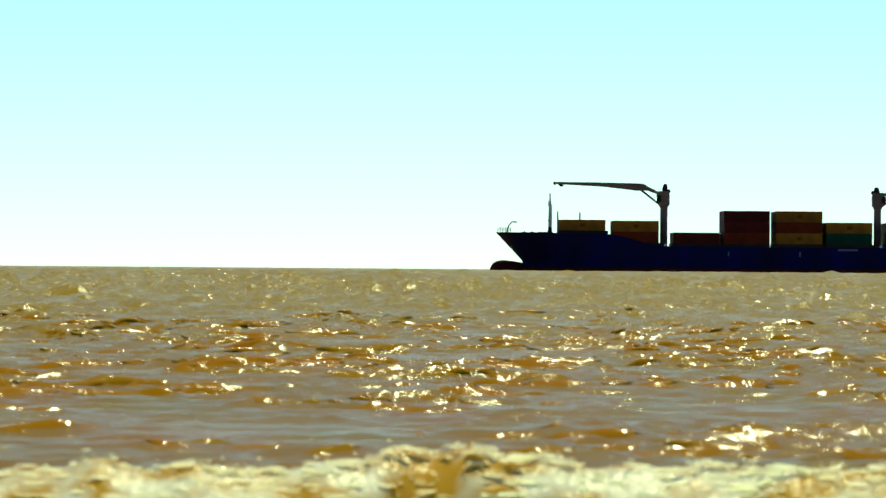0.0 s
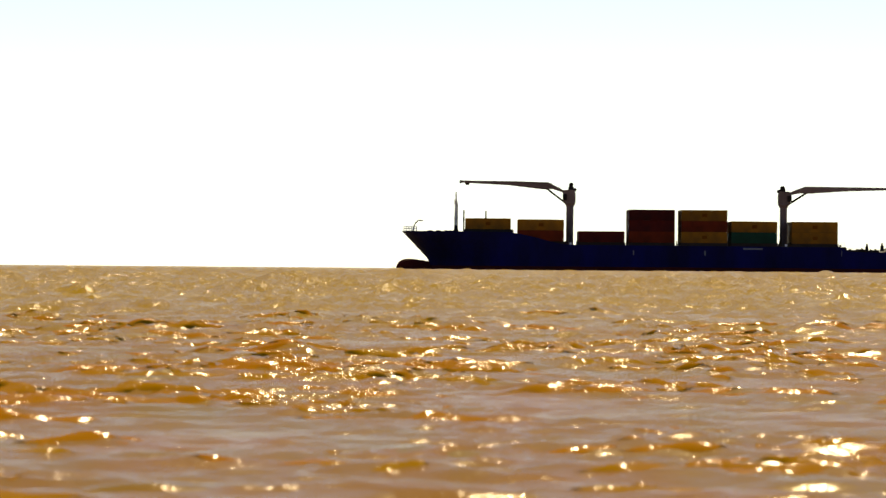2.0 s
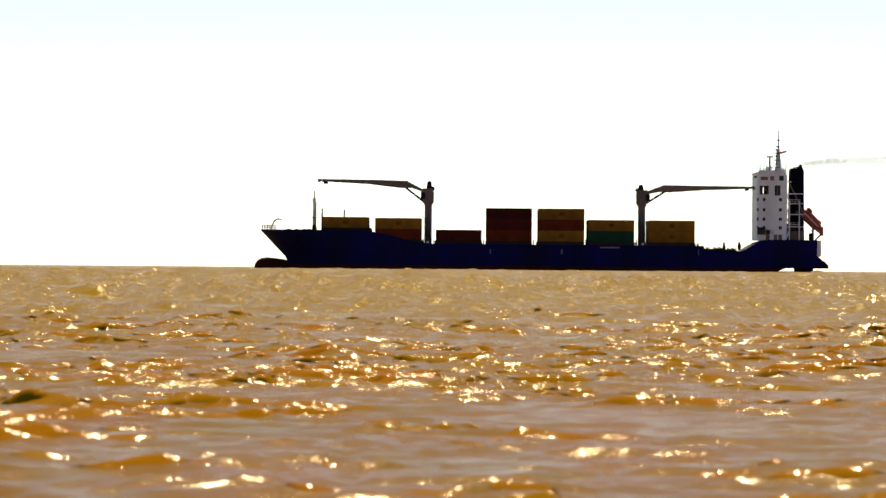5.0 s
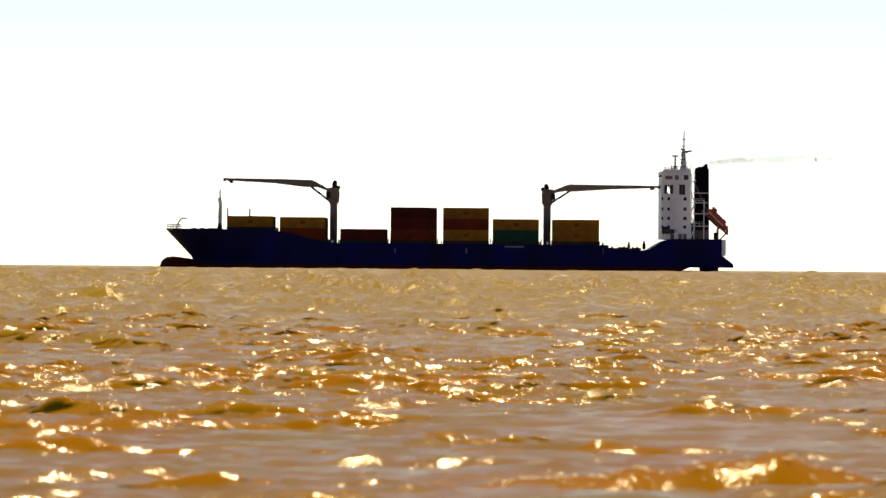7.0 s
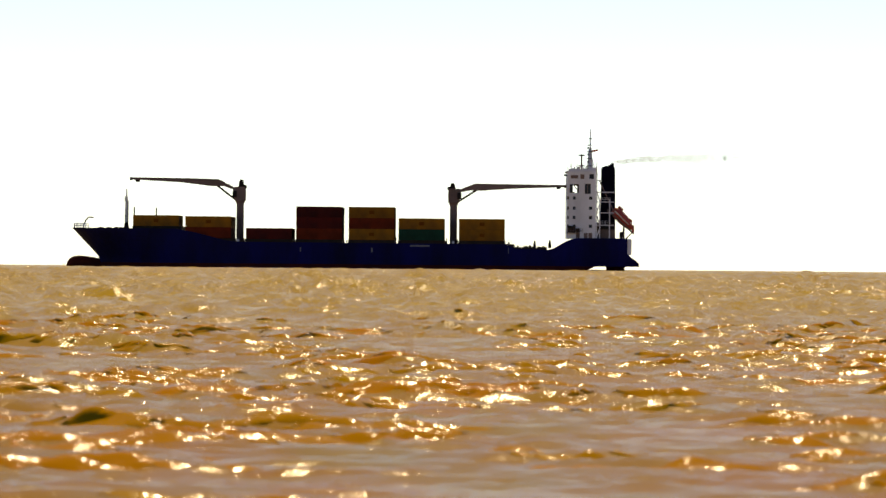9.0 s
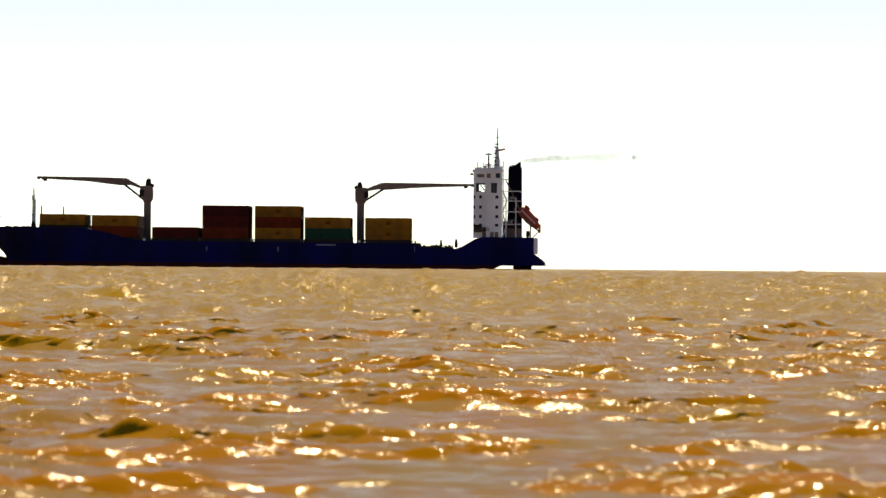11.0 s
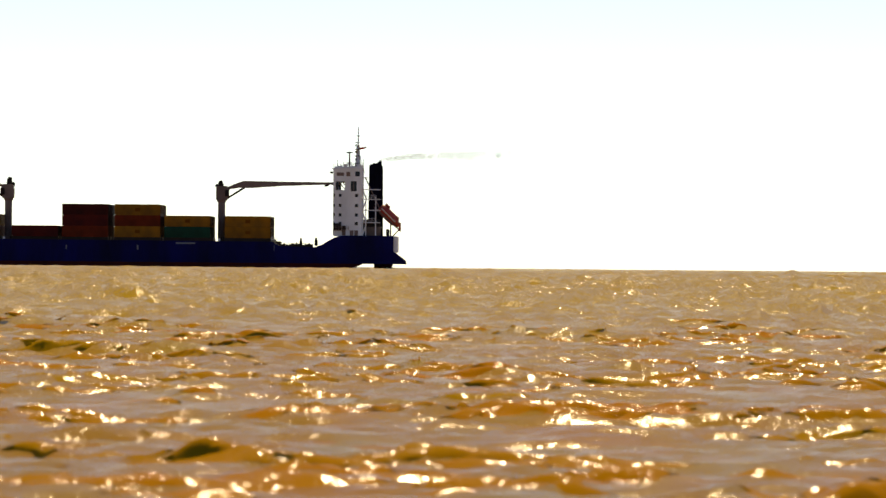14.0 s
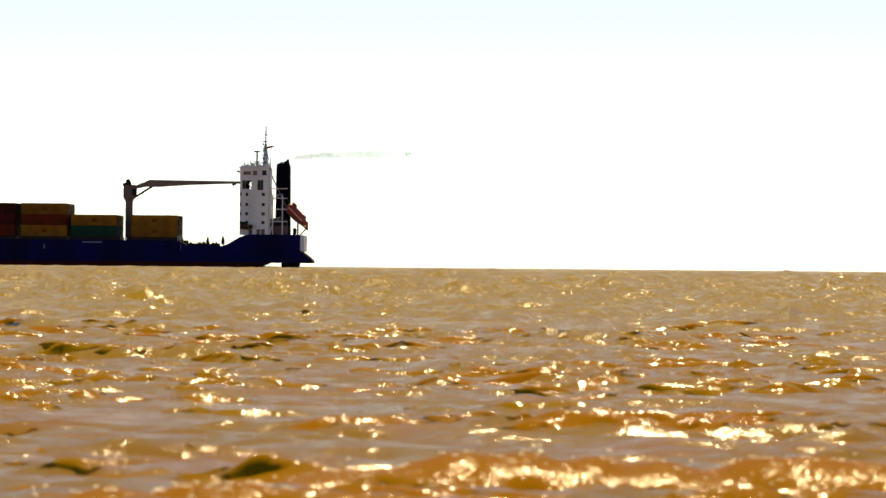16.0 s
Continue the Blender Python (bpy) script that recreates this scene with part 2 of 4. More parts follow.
# ---- the sea ----
def swell(x, y, seed, spacing, heading, height):
    """Wind chop: many crossing trains, sharpened at the crests, in groups; trains too short for the spacing fade out."""
    rng = np.random.default_rng(seed)
    z = np.zeros_like(x)
    for k in range(46):
        length = 0.26 * (6.0 / 0.26) ** (k / 45.0)
        turn = heading + rng.normal(0, 0.42 if length < 2 else 0.35)
        tall = 0.0135 * length ** 0.5 * rng.uniform(0.6, 1.3)
        if length > 1.3:
            tall *= (1.3 / length) ** 1.0
        phase = rng.uniform(0, math.tau)
        c, s = math.sin(turn), math.cos(turn)
        u = (x * c + y * s) * (math.tau / length) + phase
        u = u + 0.8 * np.sin((x * s - y * c) * (math.tau / (length * rng.uniform(2.5, 5))) + rng.uniform(0, math.tau))
        keep = np.clip((length / (1.9 * spacing)) - 0.7, 0, 1)
        z += keep * tall * (np.exp(1.1 * (np.sin(u) - 1)) * 2 - 0.85)
    for k in range(7):
        length, turn = rng.uniform(6, 19), heading + rng.normal(0, 0.5)
        u = (x * math.sin(turn) + y * math.cos(turn)) * (math.tau / length) + 1.2 * np.sin(x * rng.uniform(0.1, 0.35) + rng.uniform(0, 6)) + rng.uniform(0, 6)
        z += 0.022 * np.sin(u) * np.clip(y / 60, 0.25, 1)
    group = 0.75 + 0.45 * np.sin(x * 0.9 + 1.7 * np.sin(y * 0.23 + seed)) * np.sin(y * 0.41 + seed * 2 + 1.3 * np.sin(x * 0.31))
    shoal = 0.72 + 0.2 * np.clip((y - 18) / 42, 0, 1)
    return z * group * height * shoal * (1 + 1.1 * np.clip((y - 80) / 80, 0, 1) + 0.3 * np.clip((y - 22) / 50, 0, 1) + 1.7 * np.clip((y - 80) / 200, 0, 1) * np.clip(1 - (y - 450) / 700, 0.35, 1))


def sea_sheet(name, seed, heading, height, level, near, shift):
    """A sheet of moving waves, finer towards the beach, that follows the round of the earth."""
    cols = 420
    d = [near]
    while d[-1] < 4600:
        d.append(d[-1] + max(0.05, d[-1] * (0.0028 if d[-1] < 80 else 0.004 if d[-1] < 600 else 0.01 if d[-1] < 1300 else 0.03)))
    d = np.array(d)
    half = 0.108 * d + 2.2 + abs(shift)
    x = np.linspace(-1, 1, cols)[None, :] * half[:, None] + shift
    y = np.repeat(d[:, None], cols, 1)
    step = np.maximum(half * 2 / cols, np.gradient(d) * 0.3)[:, None]
    far = np.clip((y - 60) / 400, 0, 1)
    z = level + 0.26 * far * far * (3 - 2 * far) + swell(x, y, seed, step, heading, height) - y * y / (2 * EARTH)
    return grid_mesh(name, np.stack((x, y, z), -1).reshape(-1, 3), len(d), cols, WATER)


def open_water():
    """The still sheet under the waves, out to the horizon on all sides."""
    rings = [0.0] + [4 * 1.16 ** k for k in range(49)]
    rings = np.array([r for r in rings if r < 4900] + [4900.0])
    a = np.linspace(0, math.tau, 181)
    x, y = rings[:, None] * np.cos(a)[None, :], rings[:, None] * np.sin(a)[None, :]
    z = -0.16 - (x * x + y * y) / (2 * EARTH)
    return grid_mesh("water", np.stack((x, y, z), -1).reshape(-1, 3), len(rings), 181, WATER)


tagged(open_water(), "still brown silty sea reaching the horizon", "sea", kind="structure")
waves_a = tagged(sea_sheet("wave_sheet", 11, math.pi + 0.15, 0.85, -0.02, 14.0, 1.5), "choppy brown silty waves glittering in low sun", "waves", kind="stuff")
waves_b = tagged(sea_sheet("wave_sheet", 29, math.pi - 0.5, 0.78, -0.03, 14.0, -3.0), "crossing brown wavelets with golden glints", "waves", kind="stuff")

def build_wavelets(name, seed, heading, height, level, shift, count):
    """Short steep wavelets on the tops of the chop, riding with their sheet of waves."""
    rng = np.random.default_rng(seed + 100)

    def top(x, y):
        half = 0.108 * y + 2.2 + abs(shift)
        step = np.maximum(half * 2 / 420, 0.0028 * y * 0.3)
        far = np.clip((y - 60) / 400, 0, 1)
        return level + 0.26 * far * far * (3 - 2 * far) + swell(x, y, seed, step, heading, height) - y * y / (2 * EARTH)

    n = count * 7
    y0 = 7650 / rng.uniform(105, 420, n) + rng.uniform(0, 15, n)
    x0 = rng.uniform(-1, 1, n) * (0.11 * y0 + 3) + rng.uniform(-3, 3, n)
    offs = np.linspace(-0.5, 0.5, 21)
    zs = top(x0[:, None] + 0 * offs, y0[:, None] + offs)
    y0 = y0 + offs[np.argmax(zs, 1)]
    zs = zs.max(1)
    pick = np.argsort(-zs + 0.05 * rng.random(n) + 0.26 * np.clip((y0 - 60) / 400, 0, 1))[:count]
    x0, y0 = np.repeat(x0[pick], 2), np.repeat(y0[pick], 2)
    count *= 2
    x0 = x0 + rng.normal(0, 0.22, count) * (1 + y0 / 120)
    y0 = y0 - rng.uniform(0, 0.22, count)
    cols = 15
    u = np.linspace(-1, 1, cols)[None, :]
    long = (0.05 + 0.30 * rng.random(count) ** 2)[:, None] * (0.75 + y0[:, None] / 80)
    tall = np.minimum(long * rng.uniform(0.06, 0.12, count)[:, None] + 0.003, 0.03)
    bend = rng.uniform(-0.25, 0.25, count)[:, None]
    x = x0[:, None] + u * long
    y = y0[:, None] + bend * u * long + 0.02 * np.sin(u * rng.uniform(2, 5, (count, 1)) + rng.uniform(0, 6, (count, 1)))
    h = tall * (1 - u ** 2) * (0.8 + 0.3 * np.sin(u * rng.uniform(2, 7, (count, 1)) + rng.uniform(0, 6, (count, 1)))) - 0.004 * np.abs(u)
    rows = [(-5.0, -0.3), (-3.6, 0.07), (-1.9, 0.55), (-0.6, 0.9), (0.15, 1.0), (0.7, 0.88), (1.7, 0.45), (3.2, -0.4)]
    verts = np.stack([np.stack((x, y + a * h, top(x, y + a * h) + h * b - 0.006 * (b < 0)), -1) for a, b in rows], 1).reshape(-1, 3)
    quads = []
    for k in range(count):
        for i in range(len(rows) - 1):
            first = (k * len(rows) + i) * cols
            quads += [(first + j, first + j + 1, first + cols + j + 1, first + cols + j) for j in range(cols - 1)]
    mesh = bpy.data.meshes.new(name)
    mesh.from_pydata(verts.tolist(), [], quads)
    mesh.polygons.foreach_set("use_smooth", np.full(len(quads), True))
    mesh.materials.append(AMBER)
    return tagged(new(name, mesh), "amber brown faces of the sunlit chop", "waves", kind="stuff")


wavelets_a = build_wavelets("wavelets", 11, math.pi + 0.15, 0.85, -0.02, 1.5, 720)
wavelets_b = build_wavelets("wavelets", 29, math.pi - 0.5, 0.78, -0.03, -3.0, 520)

# ---- the ship: x runs aft from the stem head, y across, z up from the waterline ----
NEAR, MID = 7650.0 / RANGE, 7650.0 / (RANGE + 11.2)
START, YAW = 74.7, 0.4


def sn(p):
    return (p - 784) / NEAR + START + 0.14


def sc(p):
    return (p - 784) / MID + START


BEAM = 23.4
SHEER = ((-1, 10.35), (28.5, 10.15), (30, 9.9), (33, 9.2), (36, 8.3), (39, 7.3), (41.5, 6.95), (44, 6.85), (116, 6.75), (117.2, 5.6), (127.5, 5.4), (129, 6.2), (131.5, 7.6), (133, 8.3), (134.5, 8.6), (160, 8.6))
STEM = ((-2, 8.0), (2.2, 7.4), (2.9, 7.1), (3.7, 6.3), (5.2, 4.9), (7.8, 2.4), (10.35, 0.0), (11, -0.4))
AFT = ((-2, 152.3), (1.0, 152.4), (2.2, 152.1), (4.1, 149.3), (4.3, 149.0), (12, 149.0))


def along(table, v):
    return float(np.interp(v, [a for a, _ in table], [b for _, b in table]))


def breadth(s, z, first):
    """Half-breadth of the hull at s, with the stem at first for this height."""
    run = 17.0 + 16.0 * max(0.0, 1 - z / 9.0)
    q = min(1.0, max(0.0, (s - first) / run))
    fore = math.sqrt(max(0.0, 1 - (1 - q) ** 2.2))
    tail = 1.0 - 0.22 * max(0.0, (s - 128) / 23.0) ** 2 * (1 + 0.6 * max(0.0, 1 - z / 5.0))
    return BEAM / 2 * fore * tail


def build_ship():
    ship = new("container_ship")
    tagged(ship, "dark blue container ship with two deck cranes and white bridge house", "ship")
    # hull
    bm = bmesh.new()
    columns = [0, 0.002, 0.006, 0.012, 0.02, 0.03, 0.045, 0.06, 0.08, 0.1, 0.13, 0.16] + [round(0.18 + 0.0125 * k, 4) for k in range(65)] + [0.99, 1.0]
    lower = [-1.2, -0.4, 0.5, 1.1]
    sides = {}
    for side in (-1, 1):
        net = []
        for c in columns:
            s_top = c * 148.2
            top = along(SHEER, s_top)
            line = []
            for z in lower + [1.1 + (top - 1.1) * k / 9 for k in range(1, 10)]:
                first, last = along(STEM, z), along(AFT, z)
                s = first + c * (last - first)
                low = -1.2 if s < 137.6 else min(1.05, -1.2 + 2.25 * (s - 137.6) / 1.6)
                line.append(bm.verts.new((s, side * breadth(s, z, first), max(z, low))))
            net.append(line)
        sides[side] = net
        for i in range(len(net) - 1):
            for j in range(len(net[0]) - 1):
                f = bm.faces.new((net[i][j], net[i + 1][j], net[i + 1][j + 1], net[i][j + 1]))
                f.material_index = 1 if j < 3 else 0
    for i in range(len(columns) - 1):
        f = bm.faces.new((sides[-1][i][-1], sides[-1][i + 1][-1], sides[1][i + 1][-1], sides[1][i][-1]))
        f.material_index = 2
    for j in range(len(sides[1][0]) - 1):
        f = bm.faces.new((sides[-1][-1][j], sides[1][-1][j], sides[1][-1][j + 1], sides[-1][-1][j + 1]))
        f.material_index = 3 if j > 6 else 0
    bmesh.ops.remove_doubles(bm, verts=bm.verts, dist=0.0005)
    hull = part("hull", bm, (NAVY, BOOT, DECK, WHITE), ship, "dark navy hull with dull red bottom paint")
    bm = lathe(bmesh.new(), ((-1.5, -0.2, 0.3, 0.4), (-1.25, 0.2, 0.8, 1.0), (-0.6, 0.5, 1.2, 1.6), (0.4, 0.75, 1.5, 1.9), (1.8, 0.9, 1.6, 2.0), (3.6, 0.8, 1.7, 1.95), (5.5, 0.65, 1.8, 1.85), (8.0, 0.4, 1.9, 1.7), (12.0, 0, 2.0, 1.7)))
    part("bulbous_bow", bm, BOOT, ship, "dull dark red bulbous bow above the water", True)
    part("transom_panel", box(bmesh.new(), 148.95, 150.15, -9.2, 9.2, 4.2, 8.5, 0.2), WHITE, ship, "white painted stern panel")
    part("rudder", slab(bmesh.new(), ((sc(1238), 1.1), (sc(1240), -1), (sc(1268), -1), (sc(1272), 1.1)), -1.2, 1.2), BOOT, ship)
    bm = box(bmesh.new(), sn(892), sn(927), -BEAM / 2 - 0.02, -BEAM / 2 + 0.05, 5.95, 6.4)
    part("lettering_bar", bm, PLATE, ship, "pale grey painted bar on the hull")
    for p, w, h in ((697, 1.0, 1.2), (823, 1.4, 1.3), (1066, 0.5, 1.6)):
        part("hull_mark", box(bmesh.new(), sn(p), sn(p) + w * 0.35, -BEAM / 2 - 0.015, -BEAM / 2 + 0.05, 4.3, 4.3 + h), PLATE, ship, "pale worn mark on the hull")
    # forecastle: rails, bow davit, mooring gear, foremast
    part("bow_rail", rail(bmesh.new(), ((0.6, -0.9, 10.3), (4.0, -3.6, 10.3)), 1.2, 0.9, 0.08), WHITE, ship)
    part("bow_rail", rail(bmesh.new(), ((0.6, 0.9, 10.3), (4.0, 3.6, 10.3)), 1.2, 0.9, 0.08), WHITE, ship)
    bm = bmesh.new()
    pts = [(sc(312), 0, 10.3), (sc(312.5), 0, 11.2), (sc(316), 0, 12.4), (sc(321), 0, 13.2), (sc(330), 0, 13.1)]
    for a, b in zip(pts, pts[1:]):
        tube(bm, a, b, 0.2, 0.18, 6)
    part("bow_davit", bm, CRANE, ship, "thin curved grey davit post")
    for p in (338, 352, 366, 374):
        bm = box(bmesh.new(), sc(p), sc(p) + 1.5, -1.5, 1.5, 10.1, 10.5, 0.1)
        tube(bm, (sc(p) + 0.7, -2.2, 10.4), (sc(p) + 0.7, 2.2, 10.4), 0.25)
        part("mooring_winch", bm, STEEL, ship)
    mast = part("foremast", tube(tube(bmesh.new(), (sc(388), 0, 10.1), (sc(388), 0, 18.8), 0.55, 0.34), (sc(388), 0, 18.8), (sc(387.7), 0, 20.9), 0.2, 0.16), PALE, ship, "slim grey foremast with lamp platforms")
    bm = box(bmesh.new(), sc(384.6), sc(391.5), -0.8, 0.8, 17.6, 17.8)
    box(bm, sc(384.5), sc(385.4), -0.3, 0.3, 17.8, 19.0)
    part("lamp_platform", bm, PALE, mast)
    part("lamp_platform", box(bmesh.new(), sc(384.5), sc(389), -0.7, 0.7, 13.5, 13.7), CRANE, mast)
    part("ladder", box(bmesh.new(), sc(391) - 0.05, sc(391) + 0.05, -0.25, 0.25, 10.4, 17.6), STEEL, mast)
    slab(bm := bmesh.new(), ((sc(383), 10.1), (sc(393), 10.1), (sc(390.5), 11.9), (sc(385.5), 11.9)), -0.7, 0.7)
    part("mast_foot", bm, STEEL, mast)
    for p, top in ((401.7, 16.1), (440.8, 15.9)):
        part("vent_post", tube(bmesh.new(), (sc(p), 0, 10), (sc(p), 0, top), 0.22, 0.18, 6), STEEL, ship, "thin dark upright post")
    # hatch covers under the container bays
    for a, b, low, high, half in ((399, 485, 9.9, 10.9, 8.6), (493, 578, 6.9, 7.76, 11.0), (600, 683, 6.6, 7.66, 11.1), (690, 771, 6.6, 7.66, 11.1), (783, 864, 6.6, 7.66, 11.1), (871, 953, 6.6, 7.66, 11.1), (978, 1060, 6.6, 7.66, 11.1)):
        part("hatch_cover", box(bmesh.new(), sn(a) - 0.1, sn(b) + 0.1, -half, half, low, high, 0.08), STEEL, ship, "dark steel hatch cover")
    # fittings in the gaps between the bays
    for p in (487, 489, 579, 581.5, 598, 686, 774, 780, 867, 955, 957, 973, 976):
        part("lashing_post", box(bmesh.new(), sn(p) - 0.14, sn(p) + 0.14, -10.9, -10.5, 6.6, 7.6 + (p * 7 % 5) * 0.18), STEEL, ship)
    # cranes
    for base, way_x, tip, jib_z in ((589.5, -1, 396, 23.55), (967.5, 1, 1165, 22.95)):
        crane = part("deck_crane", tube(tube(bmesh.new(), (sc(base), 0, 6.6), (sc(base), 0, 17.2), 1.0, 0.98, 16), (sc(base), 0, 17.2), (sc(base), 0, 18.0), 1.0, 1.42, 16), CRANE, ship, "grey-brown deck crane with its jib lowered level")
        x = sc(base)

        def at(p, z):
            return (x + way_x * p, z)

        bm = slab(bmesh.new(), (at(-1.45, 18.0), at(1.5, 18.0), at(2.0, 20.6), at(1.5, 21.7), at(-1.3, 21.7), at(-1.5, 20.4)), -1.3, 1.3)
        part("crane_house", bm, CRANE, crane)
        head = 23.7 if way_x < 0 else 23.2
        bm = slab(bmesh.new(), (at(-1.0, 21.3), at(0.5, 21.3), at(0.35, head - 0.65), at(-0.05, head), at(-0.8, head - 0.15)), -0.9, 0.9)
        part("crane_head", bm, STEEL, crane)
        part("sheave", tube(bmesh.new(), (x - way_x * 1.2, -0.6, 21.7), (x - way_x * 1.2, 0.6, 21.7), 0.55, sides=12), STEEL, crane)
        part("crane_cab", box(bmesh.new(), x + way_x * 1.5 - 0.5, x + way_x * 1.5 + 0.6, -2.1, -1.2, 18.9, 20.6, 0.1), STEEL, crane)
        span = abs(sc(tip) - x)
        tall = jib_z
        for side in (-1, 1):
            bm = slab(bmesh.new(), (at(0.6, 20.5), at(1.2, 21.3), at(5.8, tall + 0.15 if way_x < 0 else tall + 0.15), at(span * 0.5, tall + (0.35 if way_x < 0 else 0.05)), at(span, tall + (0.45 if way_x < 0 else -0.05)), at(span, tall - (0.1 if way_x < 0 else 0.6)), at(span * 0.55, tall - (0.75 if way_x < 0 else 1.1)), at(7.5, tall - 1.75), at(4.5, tall - 1.7)), side * 0.75 - 0.22, side * 0.75 + 0.22)
            part("jib_beam", bm, CRANE, crane)
        for k in range(9):
            q = 5 + k * (span - 6) / 8
            part("jib_crosspiece", box(bmesh.new(), x + way_x * q - 0.12, x + way_x * q + 0.12, -0.6, 0.6, tall - (0.3 if way_x < 0 else 0.55), tall - (0.1 if way_x < 0 else 0.35)), CRANE, crane)
        part("luffing_strut", tube(bmesh.new(), (x + way_x * 1.4, 0, 18.3), (x + way_x * 6.3, 0, tall - 1.5), 0.26), STEEL, crane)
        bm = box(bmesh.new(), x + way_x * (span - 0.3), x + way_x * (span + 0.35), -0.5, 0.5, tall - (0.3 if way_x < 0 else 0.8), tall + (0.5 if way_x < 0 else 0.0))
        part("jib_head", bm, STEEL, crane)
        bm = slab(bmesh.new(), (at(span - 2.2, tall - (0.1 if way_x < 0 else 0.55)), at(span - 1.0, tall - (0.1 if way_x < 0 else 0.55)), at(span - 1.4, tall - (0.8 if way_x < 0 else 1.1)), at(span - 2.4, tall - (0.75 if way_x < 0 else 1.25))), -0.3, 0.3)
        part("hook_block", bm, STEEL, crane)
        bm = bmesh.new()
        tube(bm, (x - way_x * 0.9, 0.5, 22.1), (x + way_x * span, 0.5, tall + (0.4 if way_x < 0 else -0.1)), 0.035, sides=4)
        part("hoist_rope", bm, STEEL, crane)
        part("ladder", box(bmesh.new(), x - 0.25, x + 0.25, -1.16, -1.04, 7, 17), CRANE, crane)
        # white disc stands in for daylight showing through below the crane
        part("bollard_drum", tube(bmesh.new(), (x, -10.8, 7.2), (x, -10.2, 7.2), 0.35, sides=10), WHITE, crane, "small white spot for light through a gap")
    # low deck aft of the cargo
    for p, w, h in ((1067, 3.2, 1.9), (1075, 2.2, 0.9), (1083, 2.0, 0.9), (1090, 3.0, 0.55), (1097, 1.8, 1.0), (1105, 2.4, 1.2), (1113, 0.7, 2.4), (1121, 2.2, 0.9), (1128, 2.0, 1.1), (1140, 0.8, 2.2)):
        z = along(SHEER, sn(p)) - 0.05
        bm = box(bmesh.new(), sn(p) - w / 2, sn(p) + w / 2, -9 + (p % 3), -7 + (p % 3), z, z + h * 0.7, 0.12)
        tube(bm, (sn(p), -8 + (p % 3), z + h * 0.5), (sn(p), -8 + (p % 3), z + h), 0.3, 0.24)
        part("deck_fitting", bm, STEEL, ship)
    part("deck_rail", rail(bmesh.new(), ((117.5, -11.2, 5.5), (127.5, -11.2, 5.3)), 1.0, 1.3), STEEL, ship)
    part("deck_rail", rail(bmesh.new(), ((sn(1061), -11.2, 6.7), (sn(1072), -11.2, 6.7)), 1.3, 1.0), WHITE, ship)
    build_house(ship)
    return ship


def wall_with_holes(bm, x0, x1, z0, z1, y, thick, holes):
    """An upright wall along x with square openings cut through it."""
    xs = sorted({x0, x1, *[h[0] for h in holes], *[h[1] for h in holes]})
    zs = sorted({z0, z1, *[h[2] for h in holes], *[h[3] for h in holes]})
    for a, b in zip(xs, xs[1:]):
        for c, d in zip(zs, zs[1:]):
            if not any(h[0] <= a and b <= h[1] and h[2] <= c and d <= h[3] for h in holes):
                box(bm, a, b, y, y + thick, c, d)
    bmesh.ops.remove_doubles(bm, verts=bm.verts, dist=0.001)
    return bm


